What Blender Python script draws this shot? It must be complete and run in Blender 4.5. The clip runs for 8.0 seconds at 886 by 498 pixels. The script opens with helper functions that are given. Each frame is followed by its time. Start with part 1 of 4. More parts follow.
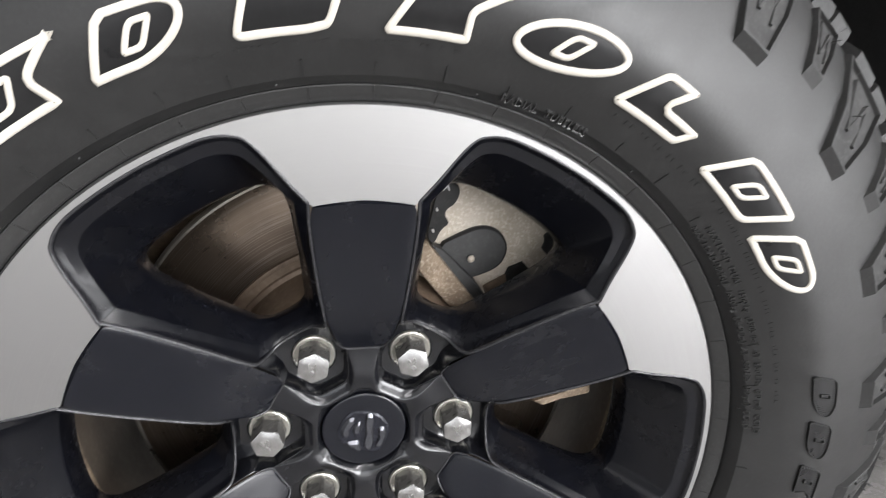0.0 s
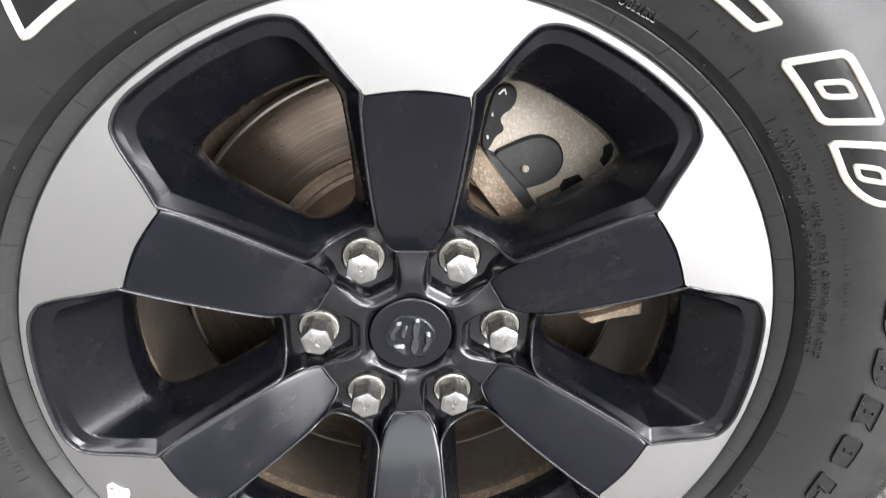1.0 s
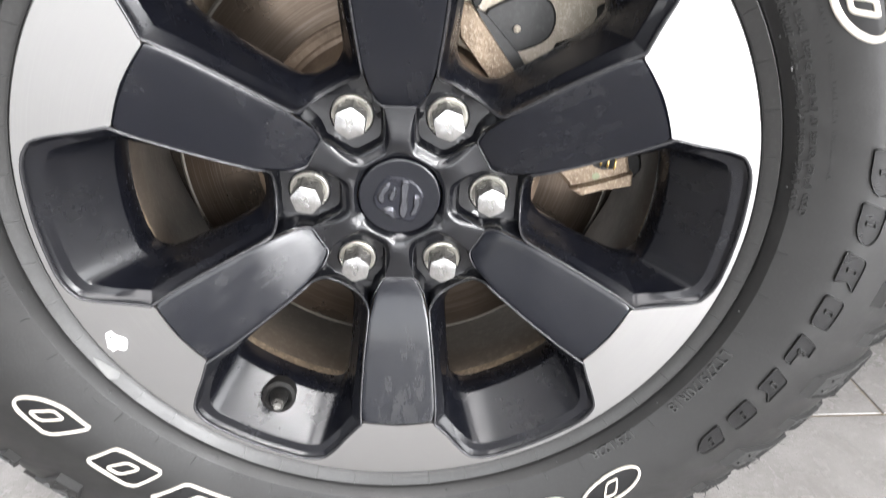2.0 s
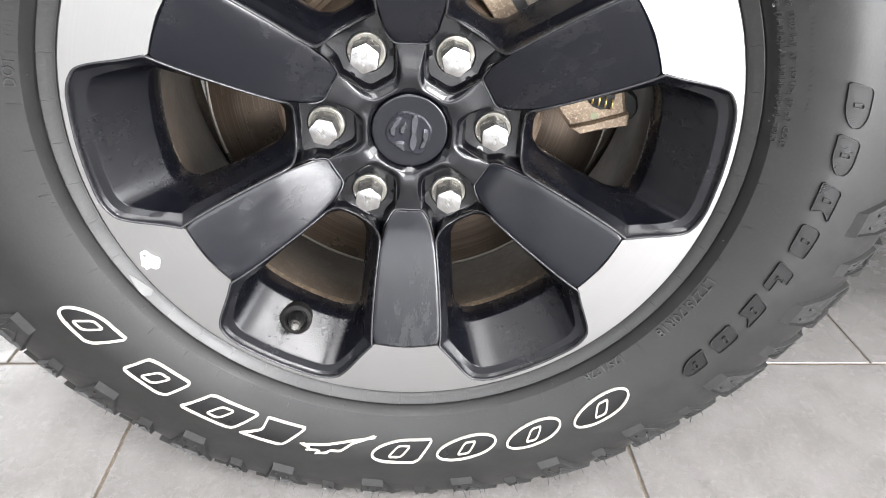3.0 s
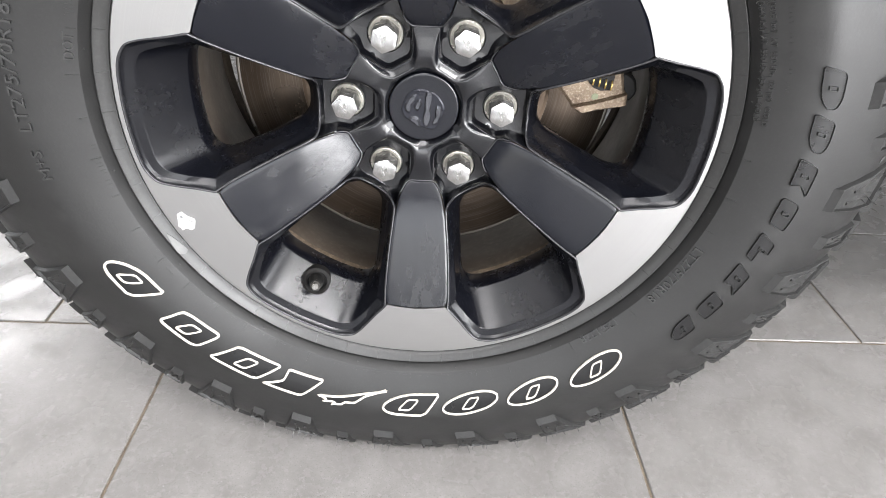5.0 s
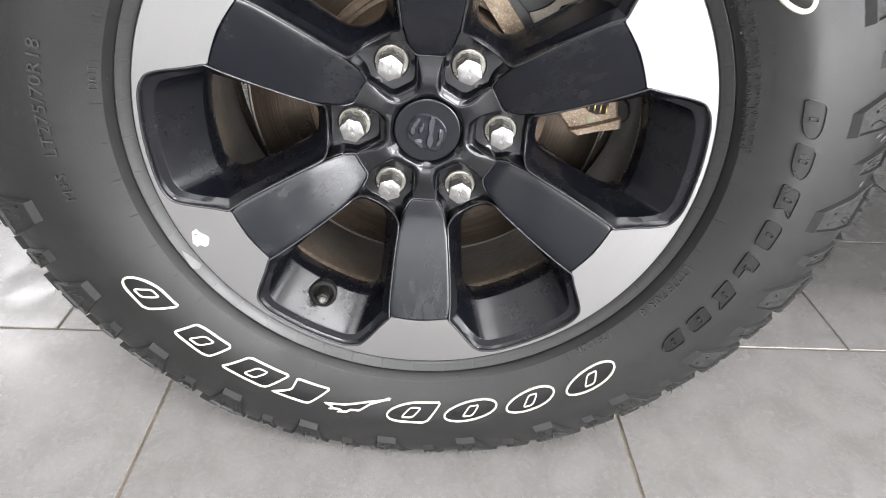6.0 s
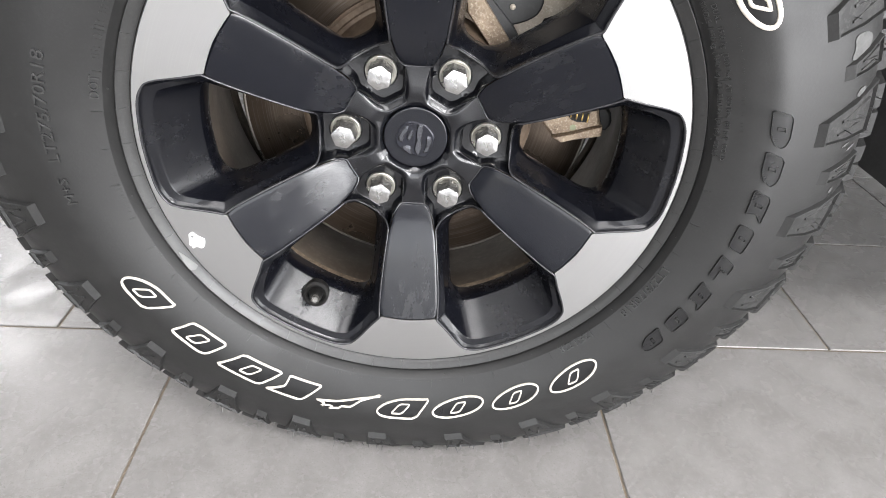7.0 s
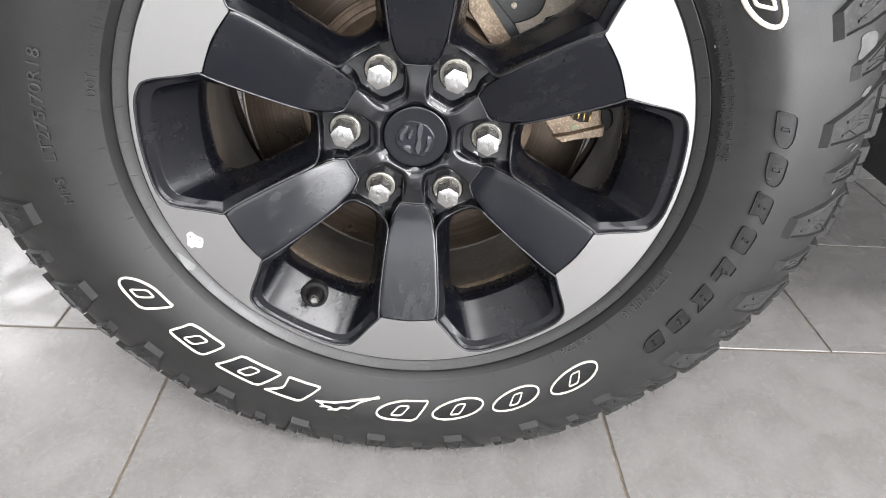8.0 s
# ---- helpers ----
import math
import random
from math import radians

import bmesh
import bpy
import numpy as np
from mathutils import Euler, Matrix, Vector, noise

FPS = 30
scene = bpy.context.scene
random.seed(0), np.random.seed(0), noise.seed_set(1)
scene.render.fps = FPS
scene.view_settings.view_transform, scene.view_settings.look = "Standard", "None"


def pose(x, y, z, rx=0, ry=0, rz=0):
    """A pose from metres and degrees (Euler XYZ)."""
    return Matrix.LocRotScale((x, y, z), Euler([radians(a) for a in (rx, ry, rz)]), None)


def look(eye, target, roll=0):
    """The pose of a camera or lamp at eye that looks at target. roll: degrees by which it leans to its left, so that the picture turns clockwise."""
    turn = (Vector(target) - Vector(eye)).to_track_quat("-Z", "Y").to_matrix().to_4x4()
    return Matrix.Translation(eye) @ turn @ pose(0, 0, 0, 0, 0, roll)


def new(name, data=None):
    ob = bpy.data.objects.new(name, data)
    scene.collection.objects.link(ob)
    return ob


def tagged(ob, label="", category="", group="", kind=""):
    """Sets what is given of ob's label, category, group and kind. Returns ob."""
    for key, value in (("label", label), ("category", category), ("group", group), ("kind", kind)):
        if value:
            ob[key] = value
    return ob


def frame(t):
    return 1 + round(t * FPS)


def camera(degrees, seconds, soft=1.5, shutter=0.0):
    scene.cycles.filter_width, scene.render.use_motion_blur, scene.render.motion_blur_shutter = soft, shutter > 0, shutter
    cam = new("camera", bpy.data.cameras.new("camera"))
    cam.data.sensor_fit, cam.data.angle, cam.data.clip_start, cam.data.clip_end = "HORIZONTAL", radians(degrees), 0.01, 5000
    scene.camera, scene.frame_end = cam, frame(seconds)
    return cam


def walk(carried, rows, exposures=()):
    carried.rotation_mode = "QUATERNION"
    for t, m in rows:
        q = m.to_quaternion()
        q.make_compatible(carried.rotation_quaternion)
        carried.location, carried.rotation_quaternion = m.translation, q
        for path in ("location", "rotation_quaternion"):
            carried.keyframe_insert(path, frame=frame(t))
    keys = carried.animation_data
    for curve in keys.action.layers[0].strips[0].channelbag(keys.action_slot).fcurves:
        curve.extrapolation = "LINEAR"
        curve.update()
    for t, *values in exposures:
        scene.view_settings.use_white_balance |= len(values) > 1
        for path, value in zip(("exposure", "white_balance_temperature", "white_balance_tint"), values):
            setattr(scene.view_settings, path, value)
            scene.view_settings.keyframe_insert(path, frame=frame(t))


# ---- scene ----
cam = camera(72.09, 8.0, soft=0.38, shutter=0.4)
ROWS = [
    (0.0, -0.0149, -0.3572, 0.6902, 69.42, -1.95, -9.59),
    (0.5, -0.0204, -0.3543, 0.6774, 66.49, -2.02, -5.75),
    (1.0, -0.0128, -0.3613, 0.6611, 64.14, -2.08, -4.08),
    (1.5, -0.0005, -0.3744, 0.6367, 62.02, -2.15, -3.24),
    (2.0, 0.0063, -0.3965, 0.6046, 59.45, -2.26, -2.56),
    (2.2, 0.0116, -0.4054, 0.5919, 58.39, -2.14, -2.05),
    (3.3, 0.0078, -0.4636, 0.5959, 56.67, -2.52, -1.21),
    (3.5, 0.008, -0.4719, 0.5996, 56.29, -2.53, -1.3),
    (4.0, 0.0099, -0.4852, 0.6035, 56.08, -2.64, -0.84),
    (4.5, 0.0093, -0.4946, 0.604, 55.82, -2.73, -0.44),
    (4.7, 0.0104, -0.4981, 0.6031, 55.97, -2.8, -0.11),
    (5.8, 0.01, -0.4977, 0.6211, 55.14, -2.74, 0.9),
    (6.0, 0.0046, -0.5109, 0.6334, 55.62, -3.07, 0.25),
    (6.5, 0.0093, -0.525, 0.6493, 55.58, -3.26, 0.12),
    (7.0, 0.0147, -0.5287, 0.649, 55.62, -3.31, 0.22),
    (7.5, 0.0166, -0.5256, 0.6443, 55.57, -3.34, 0.24),
    (8.0, 0.0143, -0.524, 0.6466, 55.61, -3.43, 0.27),
]
walk(cam, [(t, pose(x, y, z, rx, ry, rz)) for t, x, y, z, rx, ry, rz in ROWS],
     [(0.0, -0.79), (1.0, -0.34), (2.0, -0.05), (3.5, -0.08), (4.5, -0.23), (6.0, -0.39), (8.0, -0.42)])

HUB = 0.400  # height of the wheel's centre over the floor

# ---- world and lights ----
world = bpy.data.worlds.new("showroom_sky")
scene.world = world
world.use_nodes = True
wn = world.node_tree.nodes
sky = wn.new("ShaderNodeTexSky")
sky.sky_type, sky.sun_disc, sky.sun_elevation, sky.sun_rotation = "NISHITA", False, radians(40), radians(250)
world.node_tree.links.new(sky.outputs[0], wn["Background"].inputs[0])
wn["Background"].inputs[1].default_value = 0.12

CEILING_Z = 3.3


def area(name, m, sx, sy, watts, colour=(1, 1, 1)):
    lamp = bpy.data.lights.new(name, "AREA")
    lamp.shape, lamp.size, lamp.size_y, lamp.energy, lamp.color = "RECTANGLE", sx, sy, watts, colour
    ob = new(name, lamp)
    ob.matrix_world = m
    return ob


# place, size along x and y, watts
LAMPS = ((2.2, -2.2, 2.4, 0.5, 235), (-0.7, -1.9, 2.2, 1.5, 125), (-2.9, -1.9, 0.5, 2.4, 14), (-3.9, 4.0, 1.0, 1.5, 105))
for lx, ly, lw, ld, watts in LAMPS:
    area("ceiling_lamp", look((lx, ly, CEILING_Z - 0.07), (lx, ly, 0)), lw, ld, watts, (1.0, 0.982, 0.995))
# windows out of view, sized and powered for the reflections in the wheel
area("unseen_window_light", look((3.95, -5.95, 1.5), (3.95, 0, 1.5)), 3.5, 2.8, 1180, (0.98, 0.98, 1.0))
# no door is known here: fill light added to brighten the lower spokes
area("unseen_door_fill", look((0.0, -5.95, 1.5), (0.0, 0, 1.5)), 3.8, 2.8, 235, (0.98, 0.98, 1.0))
# front left window is added too, to brighten reflections on that side
area("unseen_window_light", look((-3.75, -5.95, 1.5), (-3.75, 0, 1.5)), 3.1, 2.8, 95, (0.98, 0.98, 1.0))
area("unseen_window_light", look((5.95, -3.8, 1.5), (0, -3.8, 1.5)), 3.8, 2.8, 470, (0.98, 0.98, 1.0))
area("unseen_window_light", look((-5.95, 2.2, 1.7), (0, 2.2, 1.7)), 3.4, 2.4, 170, (0.97, 0.98, 1.0))


# ---- materials ----
def material(name, base, rough=0.5, metal=0.0, dark=None, light=None, coarse=6.0, fine=140.0, bump=0.1, depth=0.001,
             coat=0.0, rough_var=0.1, speck=(), piece_var=0.0, amount=0.5, spec=0.5, rings=0.0, streak=0.0, spots=0.0, detail=4, film=None):
    """Two scales of colour change (coarse stains, fine grain), a fine relief and an uneven gloss."""
    mat = bpy.data.materials.new(name)
    mat.use_nodes = True
    nt = mat.node_tree
    b = nt.nodes["Principled BSDF"]
    tc = nt.nodes.new("ShaderNodeTexCoord")
    link = nt.links.new

    def tex(scale, detail, roughness=0.6):
        n = nt.nodes.new("ShaderNodeTexNoise")
        n.inputs["Scale"].default_value, n.inputs["Detail"].default_value, n.inputs["Roughness"].default_value = scale, detail, roughness
        link(tc.outputs["Object"], n.inputs["Vector"])
        return n

    def mixed(fac, a, c):
        n = nt.nodes.new("ShaderNodeMix")
        n.data_type = "RGBA"
        for sock, v in ((n.inputs[0], fac), (n.inputs[6], a), (n.inputs[7], c)):
            if isinstance(v, (int, float)):
                sock.default_value = v
            elif isinstance(v, tuple):
                sock.default_value = (*v, 1)
            else:
                link(v, sock)
        return n.outputs[2]

    def ramp(src, lo, hi, a=0.0, c=1.0):
        n = nt.nodes.new("ShaderNodeMapRange")
        n.inputs["From Min"].default_value, n.inputs["From Max"].default_value = lo, hi
        n.inputs["To Min"].default_value, n.inputs["To Max"].default_value = a, c
        link(src, n.inputs["Value"])
        return n.outputs[0]

    big, small = tex(coarse, 5), tex(fine, detail, 0.6 if detail < 8 else 0.78)
    if rings or streak:
        sep, comb = nt.nodes.new("ShaderNodeSeparateXYZ"), nt.nodes.new("ShaderNodeCombineXYZ")
        link(tc.outputs["Object"], sep.inputs[0])
        plane, polar = nt.nodes.new("ShaderNodeCombineXYZ"), nt.nodes.new("ShaderNodeVectorMath")
        link(sep.outputs[0], plane.inputs[0])
        link(sep.outputs[2], plane.inputs[1])
        polar.operation = "LENGTH"
        link(plane.outputs[0], polar.inputs[0])
        turn_ = nt.nodes.new("ShaderNodeMath")
        turn_.operation = "ARCTAN2"
        link(sep.outputs[2], turn_.inputs[0])
        link(sep.outputs[0], turn_.inputs[1])
        for sock, src, k in ((comb.inputs[0], polar.outputs["Value"], rings or 9.0), (comb.inputs[1], turn_.outputs[0], 1.2 if rings else streak)):
            m_ = nt.nodes.new("ShaderNodeMath")
            m_.operation = "MULTIPLY"
            m_.inputs[1].default_value = k
            link(src, m_.inputs[0])
            link(m_.outputs[0], sock)
        target = small if rings else big
        for l_ in list(target.inputs["Vector"].links):
            nt.links.remove(l_)
        link(comb.outputs[0], target.inputs["Vector"])
        target.inputs["Scale"].default_value = 1.0 if rings else 3.0
    dark = dark or tuple(0.7 * v for v in base)
    light = light or tuple(min(1.0, 1.25 * v + 0.004) for v in base)
    col = mixed(ramp(big.outputs["Fac"], 0.35, 0.7, 0.0, amount), base, dark)
    col = mixed(ramp(small.outputs["Fac"], 0.5, 0.75, 0.0, amount), col, light)
    for tint, scale, least in speck:
        sn = tex(scale, 2)
        col = mixed(ramp(sn.outputs["Fac"], least, least + 0.06), col, tint)
    if piece_var:
        info = nt.nodes.new("ShaderNodeObjectInfo")
        hsv = nt.nodes.new("ShaderNodeHueSaturation")
        link(ramp(info.outputs["Random"], 0, 1, 1 - piece_var, 1 + piece_var), hsv.inputs["Value"])
        link(col, hsv.inputs["Color"])
        col = hsv.outputs[0]
    link(col, b.inputs["Base Color"])
    gloss = ramp(big.outputs["Fac"], 0.3, 0.7, rough - rough_var, rough + rough_var)
    if spots:
        # dried drops and wiped patches: duller spots, thick in some places and none in others
        drop, where = tex(210, 2), tex(17, 3)
        total = nt.nodes.new("ShaderNodeMath")
        total.operation = "MULTIPLY_ADD"
        link(ramp(drop.outputs["Fac"], 0.54, 0.62, 0.0, spots), total.inputs[0])
        link(ramp(where.outputs["Fac"], 0.46, 0.60), total.inputs[1])
        link(gloss, total.inputs[2])
        gloss = total.outputs[0]
    if film:
        # a dried wash film in long streaks with clean spots in it, another on each piece
        own = nt.nodes.new("ShaderNodeObjectInfo")
        shift = ramp(own.outputs["Random"], 0, 1, 0.0, 90.0)
        masks = []
        for stretch, scale, lo, hi in (((film[6], 1, 1.3), film[5], 0.42, 0.58), ((0.7, 1, 1.0), 16.0, 0.40, 0.60), ((0.75, 1, 1.2), 150.0, 0.35, 0.44)):
            mp = nt.nodes.new("ShaderNodeMapping")
            mp.inputs["Scale"].default_value = stretch
            link(tc.outputs["Object"], mp.inputs["Vector"])
            n = tex(scale, 4)
            n.noise_dimensions = "4D"
            link(mp.outputs[0], n.inputs["Vector"])
            link(shift, n.inputs["W"])
            masks.append(ramp(n.outputs["Fac"], lo, hi))
        for m2 in masks[1:]:
            mul = nt.nodes.new("ShaderNodeMath")
            mul.operation = "MULTIPLY"
            link(masks[0], mul.inputs[0])
            link(m2, mul.inputs[1])
            masks[0] = mul.outputs[0]
        col = mixed(ramp(masks[0], 0, 1, 0.0, film[3]), col, film[:3])
        link(col, b.inputs["Base Color"])
        dull = nt.nodes.new("ShaderNodeMath")
        link(gloss, dull.inputs[0])
        link(ramp(masks[0], 0, 1, 0.0, film[4]), dull.inputs[1])
        gloss = dull.outputs[0]
    link(gloss, b.inputs["Roughness"])
    b.inputs["Metallic"].default_value = metal
    b.inputs["Coat Weight"].default_value = coat
    b.inputs["Specular IOR Level"].default_value = spec
    if bump:
        bn = nt.nodes.new("ShaderNodeBump")
        bn.inputs["Strength"].default_value, bn.inputs["Distance"].default_value = bump, depth
        link(small.outputs["Fac"], bn.inputs["Height"])
        link(bn.outputs[0], b.inputs["Normal"])
    return mat


RUBBER = material("tyre_rubber", (0.0096, 0.0096, 0.0094), 0.45, spec=0.48, dark=(0.006, 0.006, 0.006), light=(0.017, 0.017, 0.0165), coarse=12, fine=420, bump=0.18, depth=0.0006, rough_var=0.09, amount=0.6, film=(0.014, 0.0138, 0.0134, 0.6, 0.09, 60.0, 0.45))
TREAD = material("tread_rubber", (0.014, 0.014, 0.0137), 0.5, spec=0.38, dark=(0.008, 0.008, 0.008), light=(0.032, 0.0315, 0.030), coarse=30, fine=300, bump=0.35, depth=0.0008)
PALE_TREAD = material("whitish_rubber", (0.024, 0.024, 0.0235), 0.6, spec=0.3, dark=(0.016, 0.016, 0.016), light=(0.062, 0.061, 0.059), coarse=60, fine=260, bump=0.3, depth=0.0006, amount=0.8)
SCUFF = material("pale_scuff", (0.075, 0.075, 0.073), 0.65, dark=(0.03, 0.03, 0.03), coarse=90, fine=300, bump=0.1, depth=0.0004)
TEXT = material("moulded_rubber", (0.022, 0.022, 0.0217), 0.34, spec=0.6, light=(0.036, 0.036, 0.0355), coarse=40, fine=300, bump=0.1, depth=0.0004)
FILL = material("smooth_black_rubber", (0.0065, 0.0065, 0.007), 0.34, spec=0.36, dark=(0.005, 0.005, 0.005), light=(0.012, 0.012, 0.012), coarse=40, fine=300, bump=0.1, depth=0.0005)
BEAD = material("bead_rubber", (0.026, 0.026, 0.0255), 0.42, dark=(0.014, 0.014, 0.014), light=(0.045, 0.045, 0.044), coarse=14, fine=380, bump=0.2, depth=0.0005)
WHITE = material("white_raised_rubber", (0.51, 0.48, 0.425), 0.6, dark=(0.40, 0.365, 0.31), light=(0.57, 0.545, 0.495), coarse=40, fine=300, bump=0.15, depth=0.0004)
BLACK = material("satin_black_paint", (0.0033, 0.0036, 0.0054), 0.23, spec=0.40, dark=(0.0026, 0.0029, 0.0042), light=(0.007, 0.0074, 0.010), coarse=16, fine=90, bump=0.015, depth=0.0004, rough_var=0.06, speck=(((0.06, 0.06, 0.065), 300, 0.83),), spots=0.04, film=(0.005, 0.005, 0.0058, 0.4, 0.05, 60.0, 0.45))
SPOKE_BLACK = material("satin_black_spoke_paint", (0.0034, 0.0040, 0.0066), 0.185, spec=0.40, dark=(0.0033, 0.0039, 0.0068), light=(0.0050, 0.0056, 0.0086), coarse=24, fine=110, bump=0.006, depth=0.0004, rough_var=0.045, speck=(((0.045, 0.045, 0.05), 340, 0.85),), streak=4.5, spots=0.03, film=(0.0075, 0.0078, 0.0098, 0.6, 0.15, 60.0, 0.45))
# wash streaks paler than on the other spokes, to paint in some sheen too
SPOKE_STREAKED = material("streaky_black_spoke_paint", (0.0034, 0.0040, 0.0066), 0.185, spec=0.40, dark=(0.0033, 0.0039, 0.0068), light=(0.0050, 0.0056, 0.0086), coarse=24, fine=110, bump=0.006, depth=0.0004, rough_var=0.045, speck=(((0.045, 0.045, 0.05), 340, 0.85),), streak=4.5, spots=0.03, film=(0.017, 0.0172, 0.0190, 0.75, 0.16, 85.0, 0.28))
# paler than the paint beside it: the edge highlight is put into the colour
EDGE_GLINT = material("edge_glint_paint", (0.038, 0.038, 0.041), 0.18, metal=0.4, dark=(0.022, 0.022, 0.025), light=(0.10, 0.10, 0.10), coarse=30, fine=300, bump=0.05, depth=0.0002)
GLOSS = material("gloss_black_hub_paint", (0.0042, 0.0045, 0.0060), 0.18, spec=0.62, dark=(0.003, 0.0032, 0.0045), light=(0.010, 0.0102, 0.0115), coarse=40, fine=130, bump=0.03, depth=0.0004, rough_var=0.06, spots=0.06)
MACHINED = material("machined_aluminium", (0.375, 0.372, 0.368), 0.42, metal=1.0, dark=(0.335, 0.333, 0.330), light=(0.42, 0.417, 0.413), coarse=5, fine=600, bump=0.04, depth=0.0001, rough_var=0.03, rings=2500.0)
CHROME = material("chrome_plating", (0.60, 0.60, 0.595), 0.15, metal=1.0, dark=(0.38, 0.38, 0.375), light=(0.70, 0.70, 0.69), coarse=170, fine=500, bump=0.05, depth=0.0003, rough_var=0.08, amount=0.8)
SEAT = material("nut_seat_metal", (0.80, 0.78, 0.71), 0.32, metal=0.8, dark=(0.48, 0.45, 0.38), coarse=80, fine=500, bump=0.1, depth=0.0003)
DARK_METAL = material("dark_grey_metal", (0.115, 0.111, 0.104), 0.28, metal=0.6, dark=(0.07, 0.067, 0.062), light=(0.22, 0.214, 0.20), coarse=110, fine=400, bump=0.1, depth=0.0003)
MID_METAL = material("mid_grey_metal", (0.40, 0.395, 0.385), 0.30, metal=1.0, coarse=110, fine=400, bump=0.1, depth=0.0003)
BARREL = material("dusty_barrel_metal", (0.088, 0.070, 0.054), 0.45, metal=0.3, dark=(0.036, 0.032, 0.028), light=(0.14, 0.122, 0.098), coarse=13, fine=160, bump=0.15, depth=0.0006)
DUST_AND_LIGHT = material("tan_dust_and_light", (0.17, 0.128, 0.086), 0.7, metal=0.1, dark=(0.05, 0.042, 0.033), light=(0.32, 0.25, 0.175), coarse=40, fine=300, bump=0.3, depth=0.0006, amount=0.8)
ROTOR = material("brake_rotor_steel", (0.100, 0.076, 0.057), 0.32, metal=0.85, dark=(0.045, 0.033, 0.025), light=(0.20, 0.18, 0.158), coarse=14, fine=240, bump=0.03, depth=0.0002, rings=1100.0, amount=0.6)
STEEL = material("bare_steel_edge", (0.25, 0.235, 0.21), 0.34, metal=0.9, dark=(0.22, 0.19, 0.15), coarse=60, fine=300, bump=0.1, depth=0.0003)
RUST = material("rusted_hat_iron", (0.165, 0.118, 0.082), 0.55, metal=0.4, dark=(0.052, 0.038, 0.028), light=(0.25, 0.19, 0.14), coarse=30, fine=220, bump=0.3, depth=0.0008)
CAST = material("cast_iron_grey", (0.45, 0.40, 0.335), 0.55, metal=0.1, dark=(0.34, 0.29, 0.22), light=(0.70, 0.65, 0.57), coarse=45, fine=480, bump=0.9, depth=0.0014, amount=0.75)
TANIRON = material("rusty_tan_iron", (0.225, 0.170, 0.118), 0.5, metal=0.3, dark=(0.095, 0.064, 0.040), light=(0.40, 0.335, 0.26), coarse=60, fine=420, bump=0.9, depth=0.0012, amount=0.85)
PLASTIC = material("black_moulded_plastic", (0.018, 0.018, 0.018), 0.5, light=(0.04, 0.04, 0.04), coarse=30, fine=250, bump=0.2, depth=0.0005)
MATT_BLACK = material("matt_black", (0.007, 0.0068, 0.0065), 0.6, spec=0.3, light=(0.03, 0.027, 0.024), coarse=90, fine=300, bump=0.3, depth=0.0006)
BRASS = material("yellow_zinc_spring", (0.60, 0.42, 0.14), 0.3, metal=0.9, coarse=60, fine=300, bump=0.1, depth=0.0003)
STICKER = material("white_paper_sticker", (0.72, 0.72, 0.70), 0.5, dark=(0.52, 0.52, 0.50), coarse=160, fine=300, bump=0.05, depth=0.0002, amount=0.8)
INK = material("grey_ink", (0.16, 0.16, 0.16), 0.5, coarse=60, fine=300, bump=0)
TAPE = material("grey_tape_remnant", (0.085, 0.085, 0.083), 0.45, dark=(0.04, 0.04, 0.04), coarse=60, fine=300, bump=0.1, depth=0.0003)
TILE = material("grey_porcelain_tile", (0.243, 0.234, 0.226), 0.26, dark=(0.165, 0.157, 0.149), light=(0.318, 0.309, 0.300), coarse=15, fine=150, detail=9, bump=0.02, depth=0.0003, rough_var=0.10, speck=(((0.155, 0.148, 0.141), 560, 0.60), ((0.42, 0.41, 0.40), 460, 0.69)), piece_var=0.05, amount=0.95)
GROUT = material("tan_grout", (0.205, 0.168, 0.125), 0.9, spec=0.2, dark=(0.10, 0.082, 0.062), light=(0.31, 0.265, 0.205), coarse=26, fine=300, bump=0.4, depth=0.001, amount=0.8)
WALL = material("pale_wall_paint", (0.34, 0.34, 0.335), 0.7, dark=(0.30, 0.30, 0.295), coarse=2, fine=60, bump=0.05, depth=0.001)
FIXTURE = material("white_lamp_housing", (0.78, 0.78, 0.78), 0.5, coarse=10, fine=80, bump=0.02)


# ---- mesh helpers ----
def mesh_of(name, verts, faces, mat, smooth=True, sharp=40, weld=1e-6):
    me = bpy.data.meshes.new(name)
    me.from_pydata([tuple(v) for v in verts], [], faces)
    bm = bmesh.new()
    bm.from_mesh(me)
    bmesh.ops.remove_doubles(bm, verts=bm.verts, dist=weld)
    bmesh.ops.recalc_face_normals(bm, faces=bm.faces)
    bm.to_mesh(me)
    bm.free()
    me.materials.append(mat)
    if smooth:
        for p in me.polygons:
            p.use_smooth = True
        me.set_sharp_from_angle(angle=radians(sharp))
    return me


def part(name, data, parent, label=""):
    ob = new(name, data)
    ob.parent = parent
    if label:
        tagged(ob, label)
    return ob


def thing(name, place, label, category, group=""):
    ob = new(name)
    ob.location = place
    return tagged(ob, label, category, group)


def strip(verts, faces, rows, closed=False):
    """Adds rows of points of one length, joined by quads."""
    base, n = len(verts), len(rows[0])
    for row in rows:
        verts.extend(row)
    for j in range(len(rows) - 1):
        for k in range(n if closed else n - 1):
            a, b = base + j * n + k, base + j * n + (k + 1) % n
            faces.append((a, b, b + n, a + n))


def pol(r, deg, y):
    a = radians(deg)
    return (r * math.cos(a), y, r * math.sin(a))


def lathe_rows(prof, n=192):
    return [[pol(r, 360 * k / n, y) for k in range(n)] for r, y in prof]


